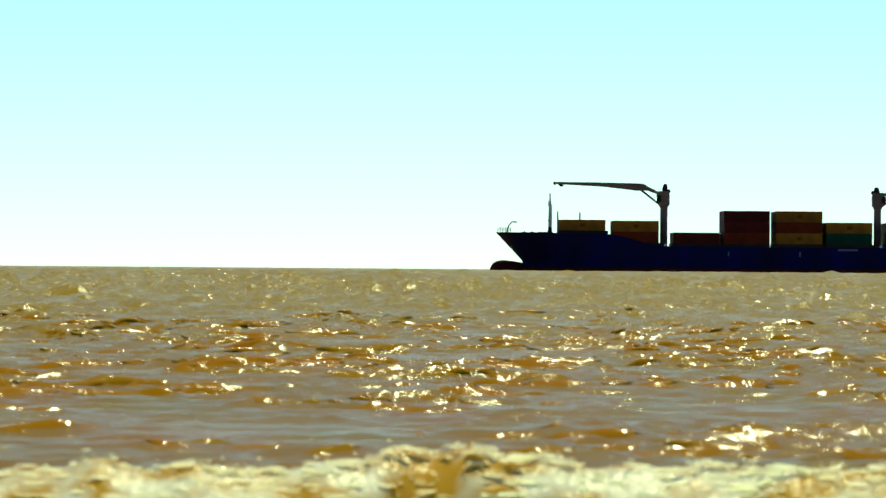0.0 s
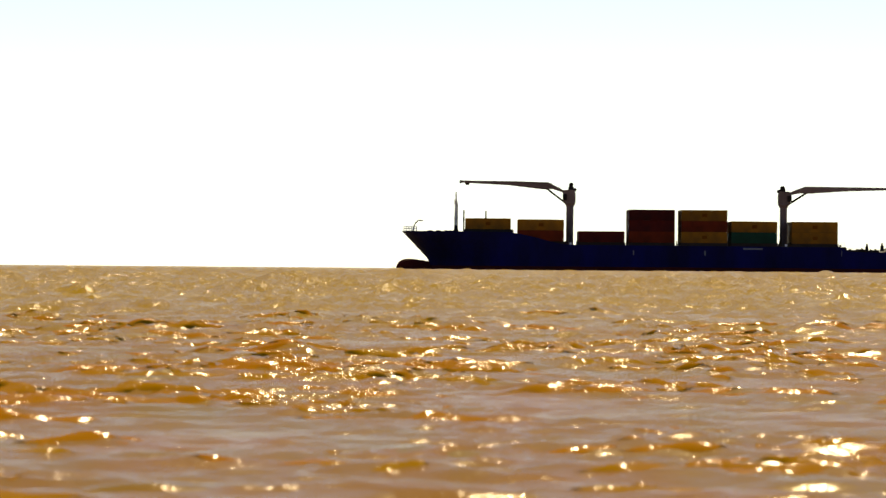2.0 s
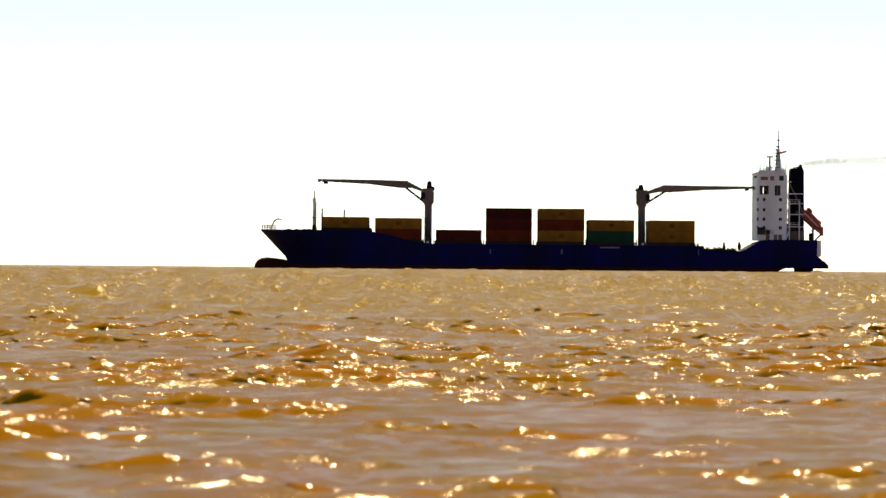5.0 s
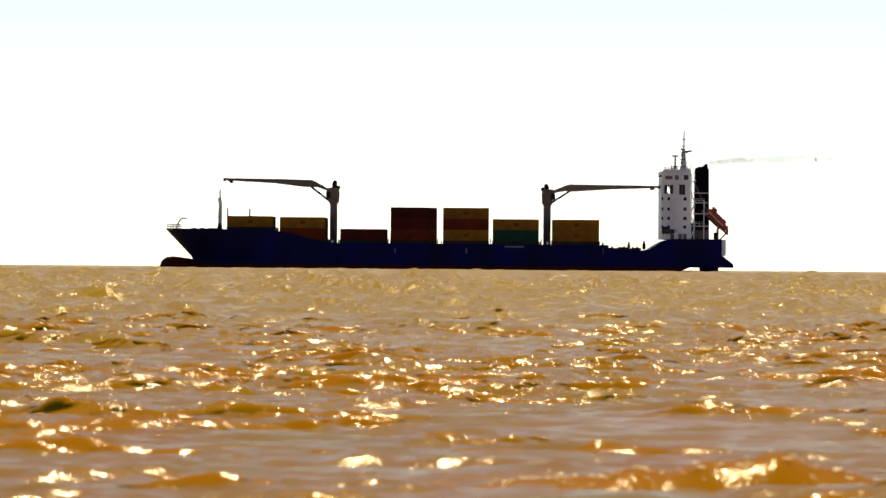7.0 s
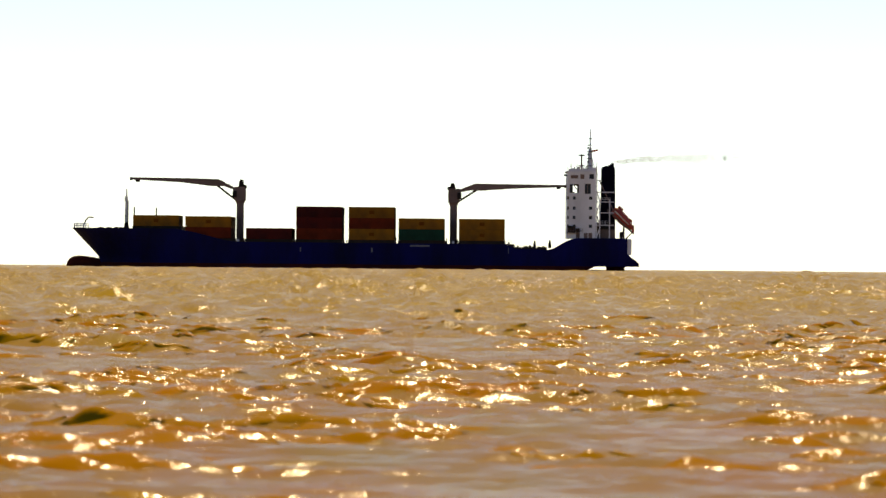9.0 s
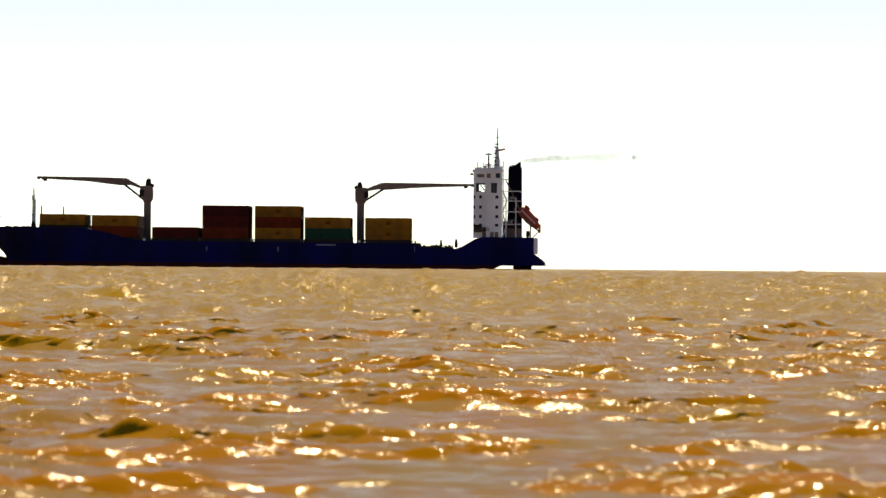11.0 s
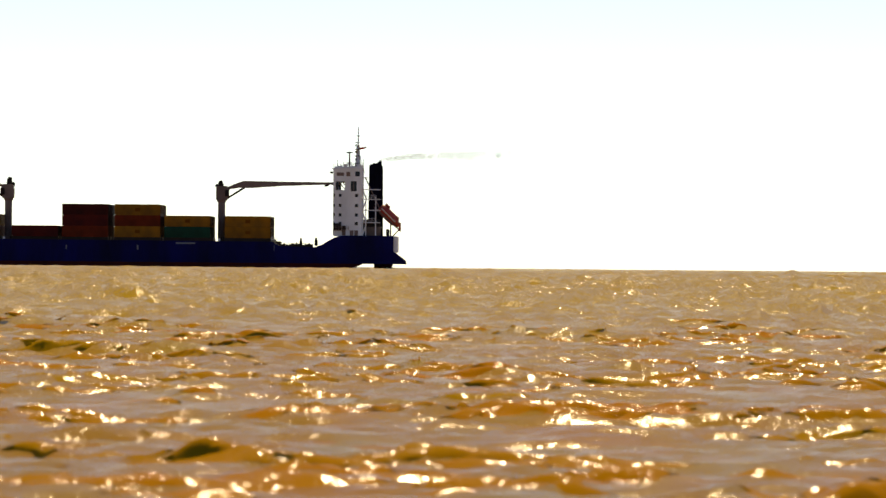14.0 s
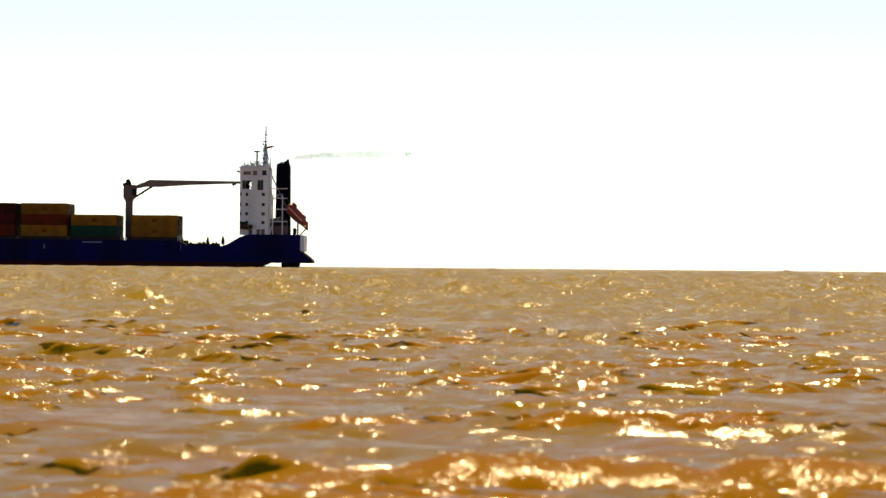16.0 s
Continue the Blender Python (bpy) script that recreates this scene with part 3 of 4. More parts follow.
def build_house(ship):
    x0, x1 = sn(1170), sn(1221)
    half, top = 10.2, 26.3
    house = new("bridge_house")
    house.parent = ship
    tagged(house, "white painted bridge house with dark windows")
    opening = (sn(1180), sn(1190.5), 20.7, 23.0)
    second = (sn(1201), sn(1211.5), 20.4, 23.1)
    for y in (-half, half - 0.25):
        part("side_wall", wall_with_holes(bmesh.new(), x0, x1, 8.5, top, y, 0.25, (opening, second) if y < 0 else (opening,)), WHITE, house)
    # front and aft walls stop short of the bridge windows
    part("front_wall", box(bmesh.new(), x0, x0 + 0.25, -half + 0.25, half - 0.25, 8.5, top), WHITE, house)
    part("aft_wall", box(bmesh.new(), x1 - 0.25, x1, -half + 0.25, half - 0.25, 8.5, top), WHITE, house)
    part("bridge_floor", box(bmesh.new(), x0 + 0.25, x1 - 0.25, -half + 0.25, half - 0.25, 19.6, 19.9), WHITE, house)
    # added dark sheet and box stand in for the shade of the unlit bridge
    part("bulkhead_lining", wall_with_holes(bmesh.new(), x0 + 0.3, x1 - 0.3, 19.95, top - 0.1, half - 0.4, 0.1, (opening,)), STEEL, house, "dark sheet standing for the shade inside the bridge")
    part("bridge_console", box(bmesh.new(), x0 + 1.2, x0 + 2.0, -6, 6, 19.95, 21.0, 0.08), STEEL, house)
    part("bridge_roof", box(bmesh.new(), x0 - 0.3, x1 + 0.1, -half - 0.3, half + 0.3, top, top + 0.25), WHITE, house)
    part("parapet", box(bmesh.new(), x0 + 0.3, x1 - 0.2, -half + 0.2, -half + 0.32, top + 0.25, top + 0.7), WHITE, house)
    part("window_frame", box(bmesh.new(), sn(1174.5), sn(1179.8), -half - 0.06, -half, 20.7, 23.0), GLASS, house, "dark window beside the clear one")
    part("window_brace", tube(bmesh.new(), (opening[0], -half + 0.1, 23.0), (opening[1], -half + 0.1, 20.9), 0.12, sides=5), CRANE, house)
    part("window_brace", tube(bmesh.new(), (opening[0] + 0.8, -half + 0.1, 23.0), (opening[1], -half + 0.1, 22.0), 0.1, sides=5), CRANE, house)
    part("window_pane", box(bmesh.new(), second[0], second[1], -half + 0.3, -half + 0.4, second[2], second[3]), GLASS, house, "large dark window")
    part("window_mullion", box(bmesh.new(), sn(1205.7), sn(1206.5), -half + 0.05, -half + 0.28, second[2], second[3]), CRANE, house)
    part("brow_window", box(bmesh.new(), sn(1176), sn(1189), -half - 0.05, -half, 24.5, 25.4), CRANE, house)
    part("brow_window", box(bmesh.new(), sn(1193), sn(1200), -half - 0.05, -half, 24.4, 25.6), CRANE, house)
    part("brow_window", box(bmesh.new(), sn(1209), sn(1217), -half - 0.05, -half, 24.4, 25.7), GLASS, house)
    for z in (19.3, 16.6, 14.1, 11.8):
        for p, size in ((1171.5, 0.22), (1182.5, 0.36), (1211.5, 0.42)):
            bm = box(bmesh.new(), sn(p) - size, sn(p) + size, -half - 0.04, -half, z - 0.42, z + 0.42, 0.02)
            part("porthole", bm, GLASS, house, "small dark cabin window")
    bm = box(bmesh.new(), x0 + 0.05, sn(1190), -half - 0.9, -half, 9.9, 10.05)
    part("gallery", rail(bm, ((x0 + 0.1, -half - 0.8, 10.0), (sn(1198), -half - 0.8, 10.0)), 1.1, 0.9), CRANE, house)
    part("deck_locker", box(bmesh.new(), x0 + 0.2, sn(1185), -half - 0.7, -half, 10.1, 11.9, 0.1), STEEL, house)
    part("deck_locker", box(bmesh.new(), sn(1186), sn(1193), -half - 0.6, -half, 10.1, 11.2, 0.1), STEEL, house)
    for p in (1186, 1200, 1208):
        part("deck_door", box(bmesh.new(), sn(p), sn(p) + 1.0, -half - 0.04, -half, 8.6, 10.0), CRANE, house)
    part("side_lamp", box(bmesh.new(), x0 - 0.9, x0 - 0.1, -half - 0.2, -half + 0.3, 25.1, 25.6), STEEL, house)
    part("roof_rail", rail(bmesh.new(), ((x0, -half, 26.5), (x1, -half, 26.5)), 1.1, 1.0), WHITE, house)
    # radar mast on the bridge roof
    mast = part("radar_mast", tube(tube(bmesh.new(), (sc(1208.5), 0, 25.5), (sc(1208.5), 0, 32.5), 0.75, 0.36), (sc(1208.5), 0, 32.5), (sc(1209), 0, 38.0), 0.2, 0.12), WHITE, ship, "tall white radar mast with crossbars")
    for z, w in ((28.0, 0.9), (30.0, 1.0), (31.8, 0.8), (33.6, 0.7), (35.4, 0.35)):
        part("crossbar", box(bmesh.new(), sc(1208.5) - w, sc(1208.5) + 0.4, -1.4, 1.4, z, z + 0.16), STEEL, mast)
    part("gaff", slab(bmesh.new(), ((sc(1210), 31.7), (sc(1223), 32.2), (sc(1223), 32.6), (sc(1214), 32.4), (sc(1210), 32.3)), -0.08, 0.08), FLAG, mast, "small red flag on a gaff")
    for q in (-1, 1):
        part("stay", tube(bmesh.new(), (sc(1209), q * 0.2, 32), (sc(1220), q * 3, 25.5), 0.05, sides=4), WHITE, mast)
    part("mast_leg", tube(bmesh.new(), (sc(1203.5), 0.8, 25.5), (sc(1207.5), 0.3, 33.0), 0.26, 0.16, 6), PALE, mast)
    part("mast_leg", tube(bmesh.new(), (sc(1213.5), -0.8, 25.5), (sc(1210), -0.3, 33.0), 0.2, 0.14, 6), PALE, mast)
    for z in (27.0, 28.9, 30.9, 32.6):
        part("mast_lamp", box(bmesh.new(), sc(1203.5), sc(1206), -0.9, -0.3, z, z + 0.55, 0.05), STEEL, mast)
    part("mast_ladder", tube(bmesh.new(), (sc(1205), 0.3, 25.5), (sc(1206.5), 0.3, 32.5), 0.16, sides=4), CRANE, mast)
    small = part("antenna_mast", tube(bmesh.new(), (sc(1193.5), 0, 25.5), (sc(1193.5), 0, 31.2), 0.28, 0.2), CRANE, ship, "short antenna mast with a radar bar")
    part("radar_bar", box(bmesh.new(), sc(1188), sc(1199), -0.2, 0.2, 30.8, 31.15), STEEL, small)
    part("yard", tube(bmesh.new(), (sc(1187), 0, 28.2), (sc(1199), 0, 28.2), 0.12, sides=5), STEEL, small)
    for q in (-1, 1):
        part("leg", tube(bmesh.new(), (sc(1193.5) + q * 1.6, 0, 25.5), (sc(1193.5), 0, 28.6), 0.14, sides=5), WHITE, small)
    for p, h in ((1174, 2.3), (1180, 1.2), (1184.5, 2.0), (1201, 1.4), (1219.5, 2.6)):
        part("whip_antenna", tube(bmesh.new(), (sc(p), -6, 25.5), (sc(p), -6, 26.5 + h), 0.12, 0.09, 5), CRANE, ship)
    for p, y, w, h in ((1177, -7, 1.2, 0.8), (1187, -5, 0.9, 1.3), (1198, -6, 1.3, 0.7), (1214, -7, 1.1, 1.0)):
        part("roof_locker", box(bmesh.new(), sn(p), sn(p) + w, y, y + 1.2, 26.5, 26.5 + h, 0.08), PALE, house)
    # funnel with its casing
    funnel = part("funnel", slab(bmesh.new(), ((sc(1227.5), 8.5), (sc(1253.5), 8.5), (sc(1253), 18), (sc(1252.5), 27.2), (sc(1249.5), 28.2), (sc(1246), 28.0), (sc(1238), 27.8), (sc(1229), 27.6)), -3.2, 3.2), BLACK, ship, "very dark blue funnel with ragged exhaust pipes")
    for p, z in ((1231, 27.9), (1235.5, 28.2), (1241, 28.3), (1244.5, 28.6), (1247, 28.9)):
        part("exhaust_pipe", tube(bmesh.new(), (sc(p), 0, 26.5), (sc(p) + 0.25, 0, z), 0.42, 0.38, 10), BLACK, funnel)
    # galleries and stairs between house and funnel
    stair = new("stair_tower")
    stair.parent = ship
    tagged(stair, "white steel stairs and galleries beside the funnel")
    xa, xb = sn(1221), sn(1254)
    for z in (12.0, 15.3, 18.2, 20.8, 24.0):
        end = xb if z < 22 else sn(1231)
        part("gallery", box(bmesh.new(), xa, end, -9.5, -8.2, z, z + 0.22), WHITE, stair)
    for a, b in ((sn(1222.5), 8.5), (sn(1228), 8.5), (sn(1245.5), 8.5)):
        part("post", box(bmesh.new(), a - 0.14, a + 0.14, -9.5, -9.2, b, 26 if a < sn(1225) else 19.0), WHITE, stair)
    for k, z in enumerate((8.6, 12.0, 15.3, 18.2)):
        a, b = (sn(1222), sn(1229)) if k % 2 == 0 else (sn(1229), sn(1222))
        part("stair_flight", tube(bmesh.new(), (a, -9.3, z), (b, -9.3, z + 3.0), 0.16, sides=4), WHITE, stair)
    part("brace", tube(bmesh.new(), (sn(1227), -9.3, 24.0), (sn(1252), -9.3, 16.0), 0.15, sides=4), CRANE, stair)
    part("rail", rail(bmesh.new(), ((xa, -9.5, 12.2), (sn(1246), -9.5, 12.2)), 1.0, 1.3), WHITE, stair)
    part("rail", rail(bmesh.new(), ((xa, -9.5, 18.4), (sn(1246), -9.5, 18.4)), 1.0, 1.3), WHITE, stair)
    part("machinery_casing", box(bmesh.new(), sn(1223.5), sn(1253), -7.5, 7.5, 8.5, 13.0, 0.2), STEEL, ship, "dark machinery casing below the funnel")
    part("poop_house", box(bmesh.new(), sn(1228), sn(1255), -8.4, -7.52, 8.5, 11.0, 0.05), CRANE, ship)
    # free-fall lifeboat on its ramp
    boat = new("lifeboat_station")
    boat.parent = ship
    tagged(boat, "orange free-fall lifeboat on a sloping stern ramp")
    a, b = Vector((sn(1252), -5.0, 16.4)), Vector((sn(1289), -5.0, 10.9))
    ramp = (b - a).normalized()
    body = part("lifeboat", lathe(bmesh.new(), ((0, 0, 0.5, 0.55), (0.35, 0, 1.0, 1.0), (1.2, 0, 1.3, 1.3), (3.8, 0, 1.35, 1.3), (5.2, -0.05, 1.1, 1.05), (6.2, -0.1, 0.6, 0.6), (6.5, -0.15, 0.2, 0.2))), ORANGE, boat, "closed orange fibreglass lifeboat", True)
    body.matrix_local = Matrix.Translation(a + Vector((0.1, 0, 0.0))) @ Matrix.Rotation(math.atan2(-ramp.z, ramp.x), 4, "Y") @ Matrix.Scale(1.12, 4)
    part("conning_hump", box(bmesh.new(), 4.2, 5.3, -0.7, 0.7, 0.75, 1.35, 0.15), ORANGE, body)
    part("fender_strake", box(bmesh.new(), 0.5, 5.2, -1.42, 1.42, -0.12, 0.1, 0.05), PALE, body, "pale rubbing strake")
    part("conning_hump", box(bmesh.new(), 0.4, 1.9, -0.6, 0.6, 1.1, 1.75, 0.2), ORANGE, body)
    for y in (-6.5, -3.5):
        part("ramp_beam", tube(bmesh.new(), a + Vector((-1.5, y + 5, -0.1)), b + Vector((0.1, y + 5, -1.0)), 0.2, sides=5), CRANE, boat)
        part("ramp_leg", tube(bmesh.new(), (sn(1276), y, 8.6), (sn(1289), y, 10.6), 0.14, sides=5), CRANE, boat)
        part("ramp_leg", tube(bmesh.new(), (sn(1272), y, 8.6), (sn(1272), y, 12.6), 0.18, sides=5), CRANE, boat)
        part("ramp_hook", box(bmesh.new(), sn(1286), sn(1290), y - 0.2, y + 0.2, 10.2, 12.2, 0.1), ORANGE, boat)
    part("stern_winch", box(bmesh.new(), sn(1264), sn(1270), -8, -6, 8.6, 10.4, 0.2), STEEL, ship)
    part("ensign_staff", tube(bmesh.new(), (sn(1271), 0, 8.6), (sn(1271.5), 0, 11.6), 0.07, sides=5), WHITE, ship)


ship = build_ship()

# ---- containers ----
CARGO = []


def build_container(mat, label, emblem=None):
    """A forty-foot high-cube box: frame, corrugated sides, roof, doors."""
    L, W, H = 12.19, 2.44, 2.88
    ob = new("shipping_container")
    tagged(ob, label, "container", "containers on deck")
    for y, out in ((-W / 2, -1), (W / 2, 1)):
        bm = bmesh.new()
        pts = []
        n = 40
        for k in range(n):
            a = 0.12 + (L - 0.24) * k / n
            w = (L - 0.24) / n
            pts += [(a, 0.0), (a + w * 0.3, 0.0), (a + w * 0.5, 0.036), (a + w * 0.8, 0.036)]
        pts.append((L - 0.12, 0.0))
        lo = [bm.verts.new((x, y - out * (d + 0.012), 0.15)) for x, d in pts]
        hi = [bm.verts.new((x, y - out * (d + 0.012), H - 0.1)) for x, d in pts]
        for k in range(len(pts) - 1):
            bm.faces.new((lo[k], lo[k + 1], hi[k + 1], hi[k]))
        part("side_panel", bm, mat, ob)
    bm = bmesh.new()
    for x in (0, L - 0.14):
        for y in (-W / 2, W / 2 - 0.14):
            box(bm, x, x + 0.14, y, y + 0.14, 0, H)
    for y in (-W / 2, W / 2 - 0.1):
        for z, h in ((0, 0.16), (H - 0.11, 0.11)):
            box(bm, 0.14, L - 0.14, y, y + 0.1, z, z + h)
    part("frame", bm, mat, ob)
    part("roof_panel", box(bmesh.new(), 0.05, L - 0.05, -W / 2 + 0.1, W / 2 - 0.1, H - 0.07, H - 0.02), mat, ob)
    part("front_panel", box(bmesh.new(), 0.02, 0.07, -W / 2 + 0.14, W / 2 - 0.14, 0.05, H - 0.06), mat, ob)
    for y in (-W / 2 + 0.14, 0.01):
        door = part("door", box(bmesh.new(), L - 0.07, L - 0.02, y, y + W / 2 - 0.15, 0.05, H - 0.06), mat, ob)
        part("lock_bar", tube(bmesh.new(), (L + 0.01, y + 0.3, 0.1), (L + 0.01, y + 0.3, H - 0.1), 0.025, sides=5), STEEL, door)
    if emblem:
        for a, w, z0, z1 in emblem:
            part("emblem", box(bmesh.new(), a, a + w, -W / 2 - 0.012, -W / 2 - 0.002, z0, z1), EMBLEM, ob, "dark painted emblem block")
    return ob


KINDS = {
    "O": build_container(OCHRE, "ochre yellow corrugated container with a dark emblem", ((5.5, 1.3, 1.0, 1.9),)),
    "R": build_container(RED, "dark oxide red corrugated container in a deck stack"),
    "U": build_container(RUST, "rust red corrugated shipping container in a deck stack"),
    "G": build_container(GREEN, "sea green corrugated shipping container in a deck stack"),
}
# bay start, base height, rows across, tiers from below
BAYS = ((399.5, 10.92, 7, "O"), (493.5, 7.78, 9, "UO"), (601, 7.68, 9, "R"), (690, 7.68, 9, "URR"), (783, 7.68, 9, "OUO"), (871.5, 7.68, 9, "GO"), (978.5, 7.68, 9, "OO"))
used = set()
for first, base, rows, tiers in BAYS:
    for level, letter in enumerate(tiers):
        for row in range(rows):
            local = Matrix.Translation((sn(first), (row - (rows - 1) / 2) * 2.49, base + level * 2.93))
            if letter in used:
                box_ob = copy_thing(KINDS[letter], local)
            else:
                used.add(letter)
                box_ob = KINDS[letter]
                box_ob.matrix_basis = local
            CARGO.append((box_ob, local))

# ---- foam, breakers and smoke ----
ball = bmesh.new()
bmesh.ops.create_icosphere(ball, subdivisions=1, radius=1.0)
BALL_POINTS = [v.co.copy() for v in ball.verts]
BALL_FACES = [tuple(v.index for v in f.verts) for f in ball.faces]
ball.free()


def lump(heap, centre, size, rng, squash=0.4):
    """A thin ragged shell of froth, burst open at its upper back."""
    points, faces = heap
    turn = Euler((rng.uniform(0, 6), rng.uniform(0, 6), rng.uniform(0, 6))).to_matrix()
    index, first = {}, len(points)
    for k, co in enumerate(BALL_POINTS):
        p = turn @ co
        if p.y * 0.7 + p.z * 0.7 > 0.2:
            continue
        index[k] = first + len(index)
        p = p * rng.uniform(0.45, 1.35)
        points.append((centre[0] + p.x * size * 2.1, centre[1] + p.y * size * 0.6, centre[2] + p.z * size * squash))
    faces += [tuple(index[k] for k in f) for f in BALL_FACES if all(k in index for k in f)]


def froth_mesh(name, heap, parent, label):
    mesh = bpy.data.meshes.new(name)
    mesh.from_pydata(heap[0], [], heap[1])
    mesh.polygons.foreach_set("use_smooth", np.full(len(heap[1]), True))
    mesh.materials.append(FOAM)
    ob = new(name, mesh)
    ob.parent = parent
    return tagged(ob, label, kind="stuff")


def build_breaker(seed, length, tall, froth, spray=0):
    """A small shore breaker: a steep brown crest of uneven height with clots of froth on its face and foot."""
    rng = random.Random(seed)
    ob = new("breaking_wave")
    tagged(ob, "small golden brown breaker with white froth on its crest", "wave", "shore breakers")
    cols = int(length / 0.03)
    profile = ((0.62, -0.3), (0.36, 0.45), (0.15, 0.88), (0.03, 1.0), (-0.05, 0.9), (-0.15, 0.55), (-0.28, 0.1), (-0.38, -0.3))
    o = rng.uniform(0, 50)
    xs = np.linspace(-length / 2, length / 2, cols)

    def crest(x):
        ends = max(0.0, 1 - abs(2 * x / length) ** 3)
        return tall * ends * max(0.08, 0.62 + 0.55 * noise.noise((x * 1.3 + o, 0, 0)) + 0.35 * noise.noise((x * 4 + o, 3, 0)))

    def shift(x):
        return 0.22 * noise.noise((x * 0.5 + o, 7, 0)) + 0.07 * noise.noise((x * 3 + o, 9, 0))

    verts = []
    for k, (dy, f) in enumerate(profile[::-1]):
        for x in xs:
            h = crest(x)
            w = 0.05 * noise.noise((x * 5 + o, k * 0.6, 4))
            verts.append((x, dy * 1.25 + shift(x) + w, f * h - 0.05 * (f < 0) + h * w))
    grid_mesh("crest", np.array(verts), len(profile), cols, FROTHY if froth > 300 else CREST).parent = ob
    bm = ([], [])
    n = int(froth * length)
    for k in range(n):
        x = rng.uniform(-0.47, 0.47) * length
        thick = noise.noise((x * 1.3 + o, 20, 0)) + 0.35
        if rng.random() > thick + 0.25:
            continue
        h = crest(x)
        where = rng.random()
        if where < 0.55:
            p = (x, shift(x) + rng.uniform(-0.08, 0.06), h * rng.uniform(0.8, 1.1))
        elif where < 0.93:
            q = rng.random()
            p = (x, shift(x) - 0.04 - 0.3 * q, h * (0.98 - 0.85 * q))
        else:
            p = (x, shift(x) + rng.uniform(-1.3, -0.45), 0.02 + h * rng.uniform(0.0, 0.16))
        lump(bm, p, rng.uniform(0.004, 0.014) * (2.6 if froth > 300 and rng.random() < 0.35 else 1), rng)
    for k in range(spray):
        x = rng.uniform(-0.4, 0.4) * length
        lump(bm, (x, shift(x) + rng.uniform(-0.1, 0.1), crest(x) + rng.uniform(0, 0.05)), rng.uniform(0.003, 0.008), rng, 1.0)
    if n:
        froth_mesh("froth", bm, ob, "white clots of froth")
    return ob


# middle x, length, height, froth per metre, spray, seconds at which it passes the view's near end
BREAKERS = ((0.35, 6.0, 0.26, 420, 50, 0.12, 3), (1.0, 1.9, 0.13, 150, 0, 2.45, 5), (1.3, 2.4, 0.2, 110, 6, 7.0, 8), (-1.1, 2.2, 0.11, 60, 0, 10.5, 13), (1.4, 2.8, 0.18, 145, 30, 10.8, 21),
            (-1.0, 2.9, 0.2, 150, 10, 15.05, 34), (1.0, 3.6, 0.18, 150, 15, 15.45, 55))
breakers = [(build_breaker(seed, length, tall, froth, spray), x, tall, at) for x, length, tall, froth, spray, at, seed in BREAKERS]


def build_wash(name, label, x0, x1, y, z, count, seed, size):
    rng = random.Random(seed)
    heap = ([], [])
    for k in range(count):
        q = rng.random()
        hump = math.sin(math.pi * min(1.0, q * 1.05))
        lump(heap, (x0 + (x1 - x0) * q, y + rng.uniform(-0.8, 0.8), rng.uniform(-0.3, 1) * z * hump), rng.uniform(0.5, 1.2) * size, rng)
    return tagged(froth_mesh(name, heap, None, label), category="foam")


stern_wash = build_wash("stern_wash", "white churned foam under the ship's counter", sn(1205), sn(1240), -11.5, 0.15, 70, 4, 0.2)
tail_wash = build_wash("stern_wash", "thin white foam behind the ship's rudder", sn(1254), sn(1284), -6.0, 0.25, 60, 9, 0.2)
bow_wash = build_wash("bow_wash", "small white ripple before the ship's bulb", -2.6, -1.0, -0.5, 0.6, 26, 6, 0.2)
WASH = (stern_wash, tail_wash, bow_wash)

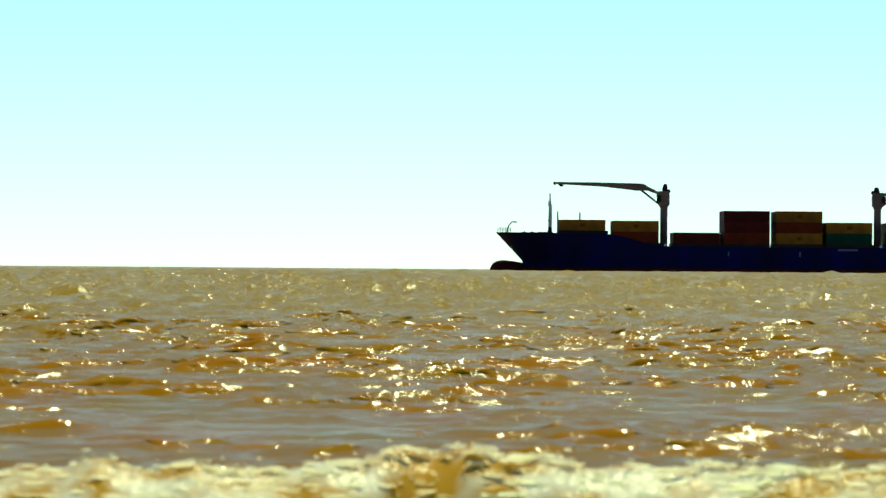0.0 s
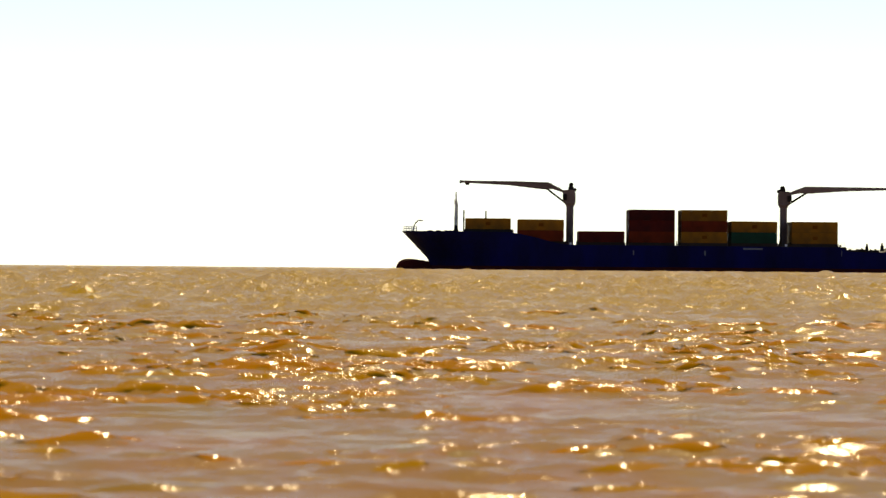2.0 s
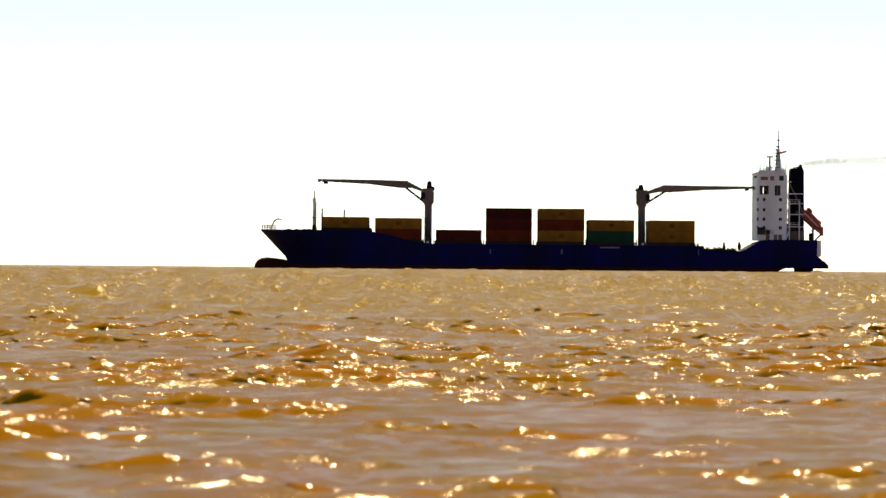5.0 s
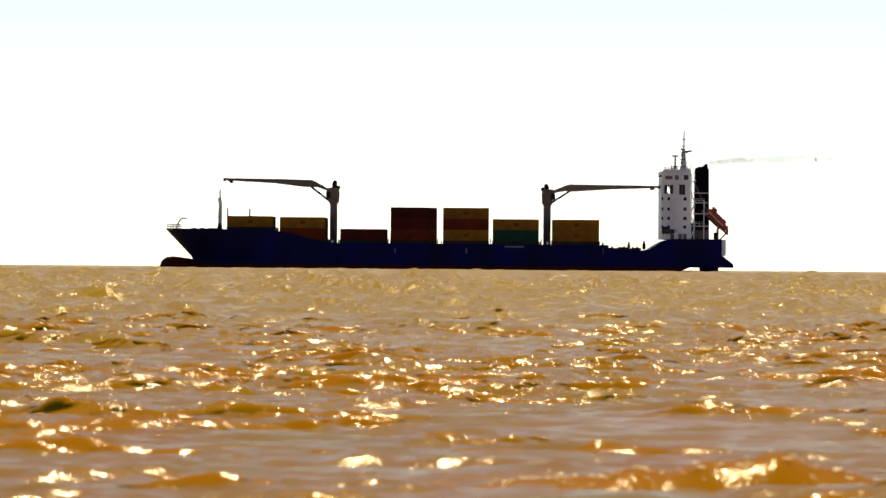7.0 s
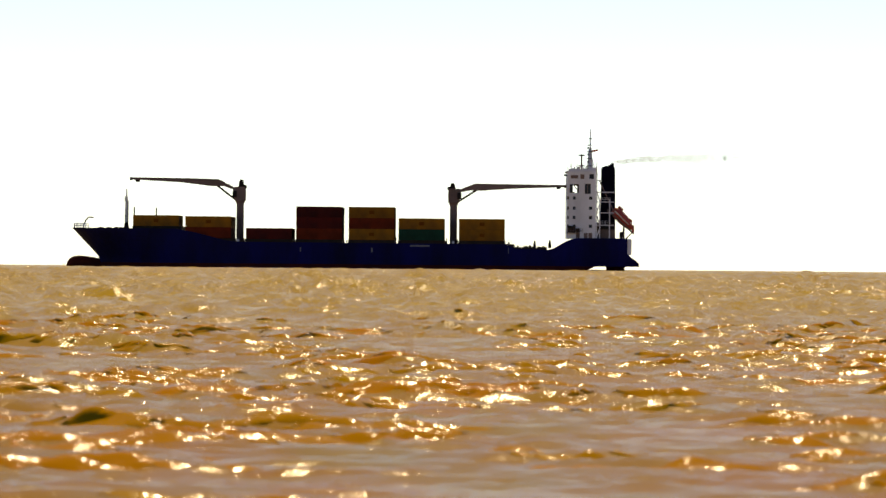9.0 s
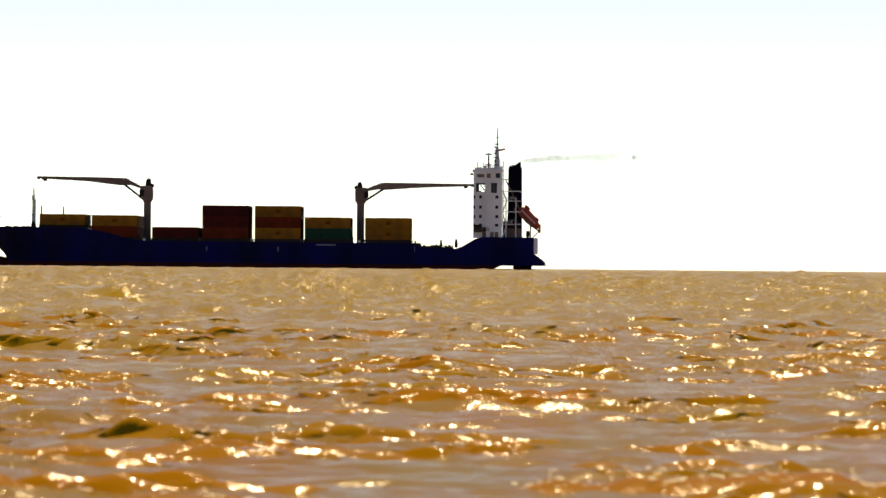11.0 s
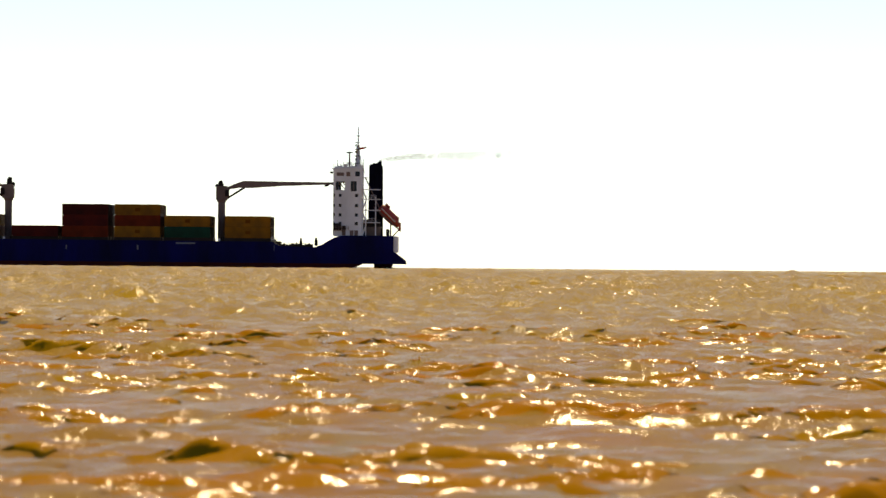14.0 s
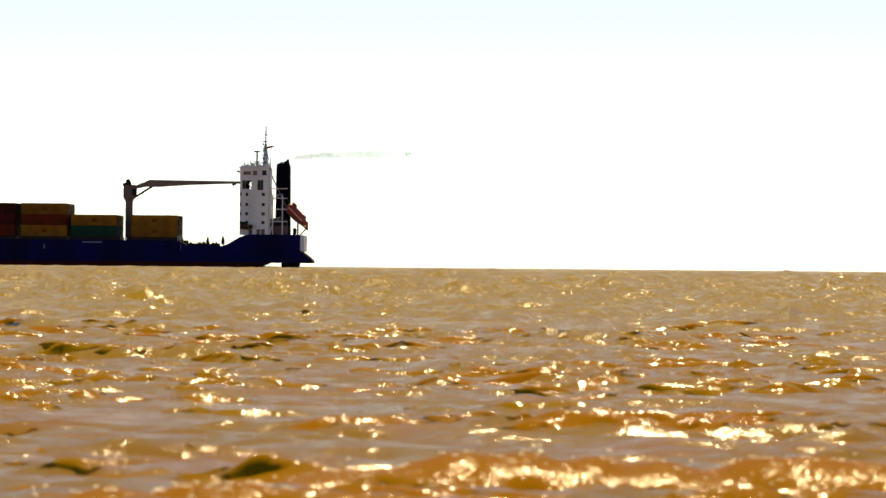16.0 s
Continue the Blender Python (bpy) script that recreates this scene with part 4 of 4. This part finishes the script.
smoke = tagged(new("exhaust_smoke"), "thin grey exhaust smoke trailing from the funnel", "smoke")
PUFFS = []
rng = random.Random(12)
for k in range(15):
    q = (k / 14.0) ** 1.15
    bm = bmesh.new()
    made = bmesh.ops.create_icosphere(bm, subdivisions=3, radius=1.0)["verts"]
    o = rng.uniform(0, 90)
    thick = 0.6 + 1.2 * q
    for v in made:
        r = 1 + 0.5 * noise.noise(v.co * 1.7 + Vector((o, 0, 0)))
        v.co = Vector((v.co.x * r * (2.2 + 3.4 * q), v.co.y * r * thick, v.co.z * r * thick * rng.uniform(0.9, 1.0)))
    puff = part("puff", bm, SMOKES[min(2, k // 5)], smoke, "", True)
    PUFFS.append((puff, (sc(1249) + 1.6 + 36 * q, rng.uniform(-0.5, 0.5), 28.9 + 2.3 * q ** 0.7 - 0.6 * q * q + rng.uniform(-0.6, 0.6) * (0.2 + q)), 1.0 + 5 * q))

# ---- motion ----
SHIP_ROWS = ((0.0, 877.0, 0.2), (4.0, 543.5, 0.3), (7.0, 292.2, 0.33), (10.5, 3.0, 0.35), (13.0, -202.5, 0.4), (16.0, -448.5, 0.45))


def ship_pose(p, heave):
    return pose((p - 784) / MID, RANGE + 11.2 + (292 - p) / MID * math.tan(radians(YAW)) + 1.6, heave - RANGE * RANGE / (2 * EARTH), 0, 0, -YAW)


def motions():
    walk(ship, [(t, ship_pose(p, h)) for t, p, h in SHIP_ROWS])
    for ob, local in CARGO:
        walk(ob, [(t, ship_pose(p, h) @ local) for t, p, h in SHIP_ROWS])
    for ob in (*WASH, smoke):
        walk(ob, [(t, ship_pose(p, h)) for t, p, h in SHIP_ROWS])
    for puff, (x, y, z), drift in PUFFS:
        walk(puff, [(0.0, pose(x - drift / 2, y, z)), (16.0, pose(x + drift / 2, y, z + 0.3))])
    for sheet, drift, run in ((waves_a, 1.5, 15), (wavelets_a, 1.5, 15), (waves_b, -3, 11), (wavelets_b, -3, 11)):
        walk(sheet, [(0.0, pose(-drift, 0, 0)), (8.0, pose(0, -run / 2, 0)), (16.0, pose(drift, -run, 0))])
    for ob, x, tall, at in breakers:
        rows = [(at - 1.2, 24.0, -2.6 * tall), (at - 0.5, 21.6, -0.9 * tall), (at - 0.15, 20.5, -0.2 * tall), (at + 0.1, 19.7, -0.25 * tall), (at + 0.6, 18.0, -0.6 * tall), (at + 2.0, 12.5, -2.8 * tall)]
        lift = 0.06 if at > 14 else 0.0
        if at < 1:
            rows = [(0.0, 18.5, 0.01), (0.5, 17.3, -0.6 * tall), (2.0, 12.5, -2.8 * tall)]
        rows = [r for r in rows if 0 <= r[0] < 16]
        rows = ([(0.0, *rows[0][1:])] if rows[0][0] > 0 else []) + rows
        rows += [(16.0, *rows[-1][1:])]
        walk(ob, [(t, pose(x, d, z + lift)) for t, d, z in rows])


motions()
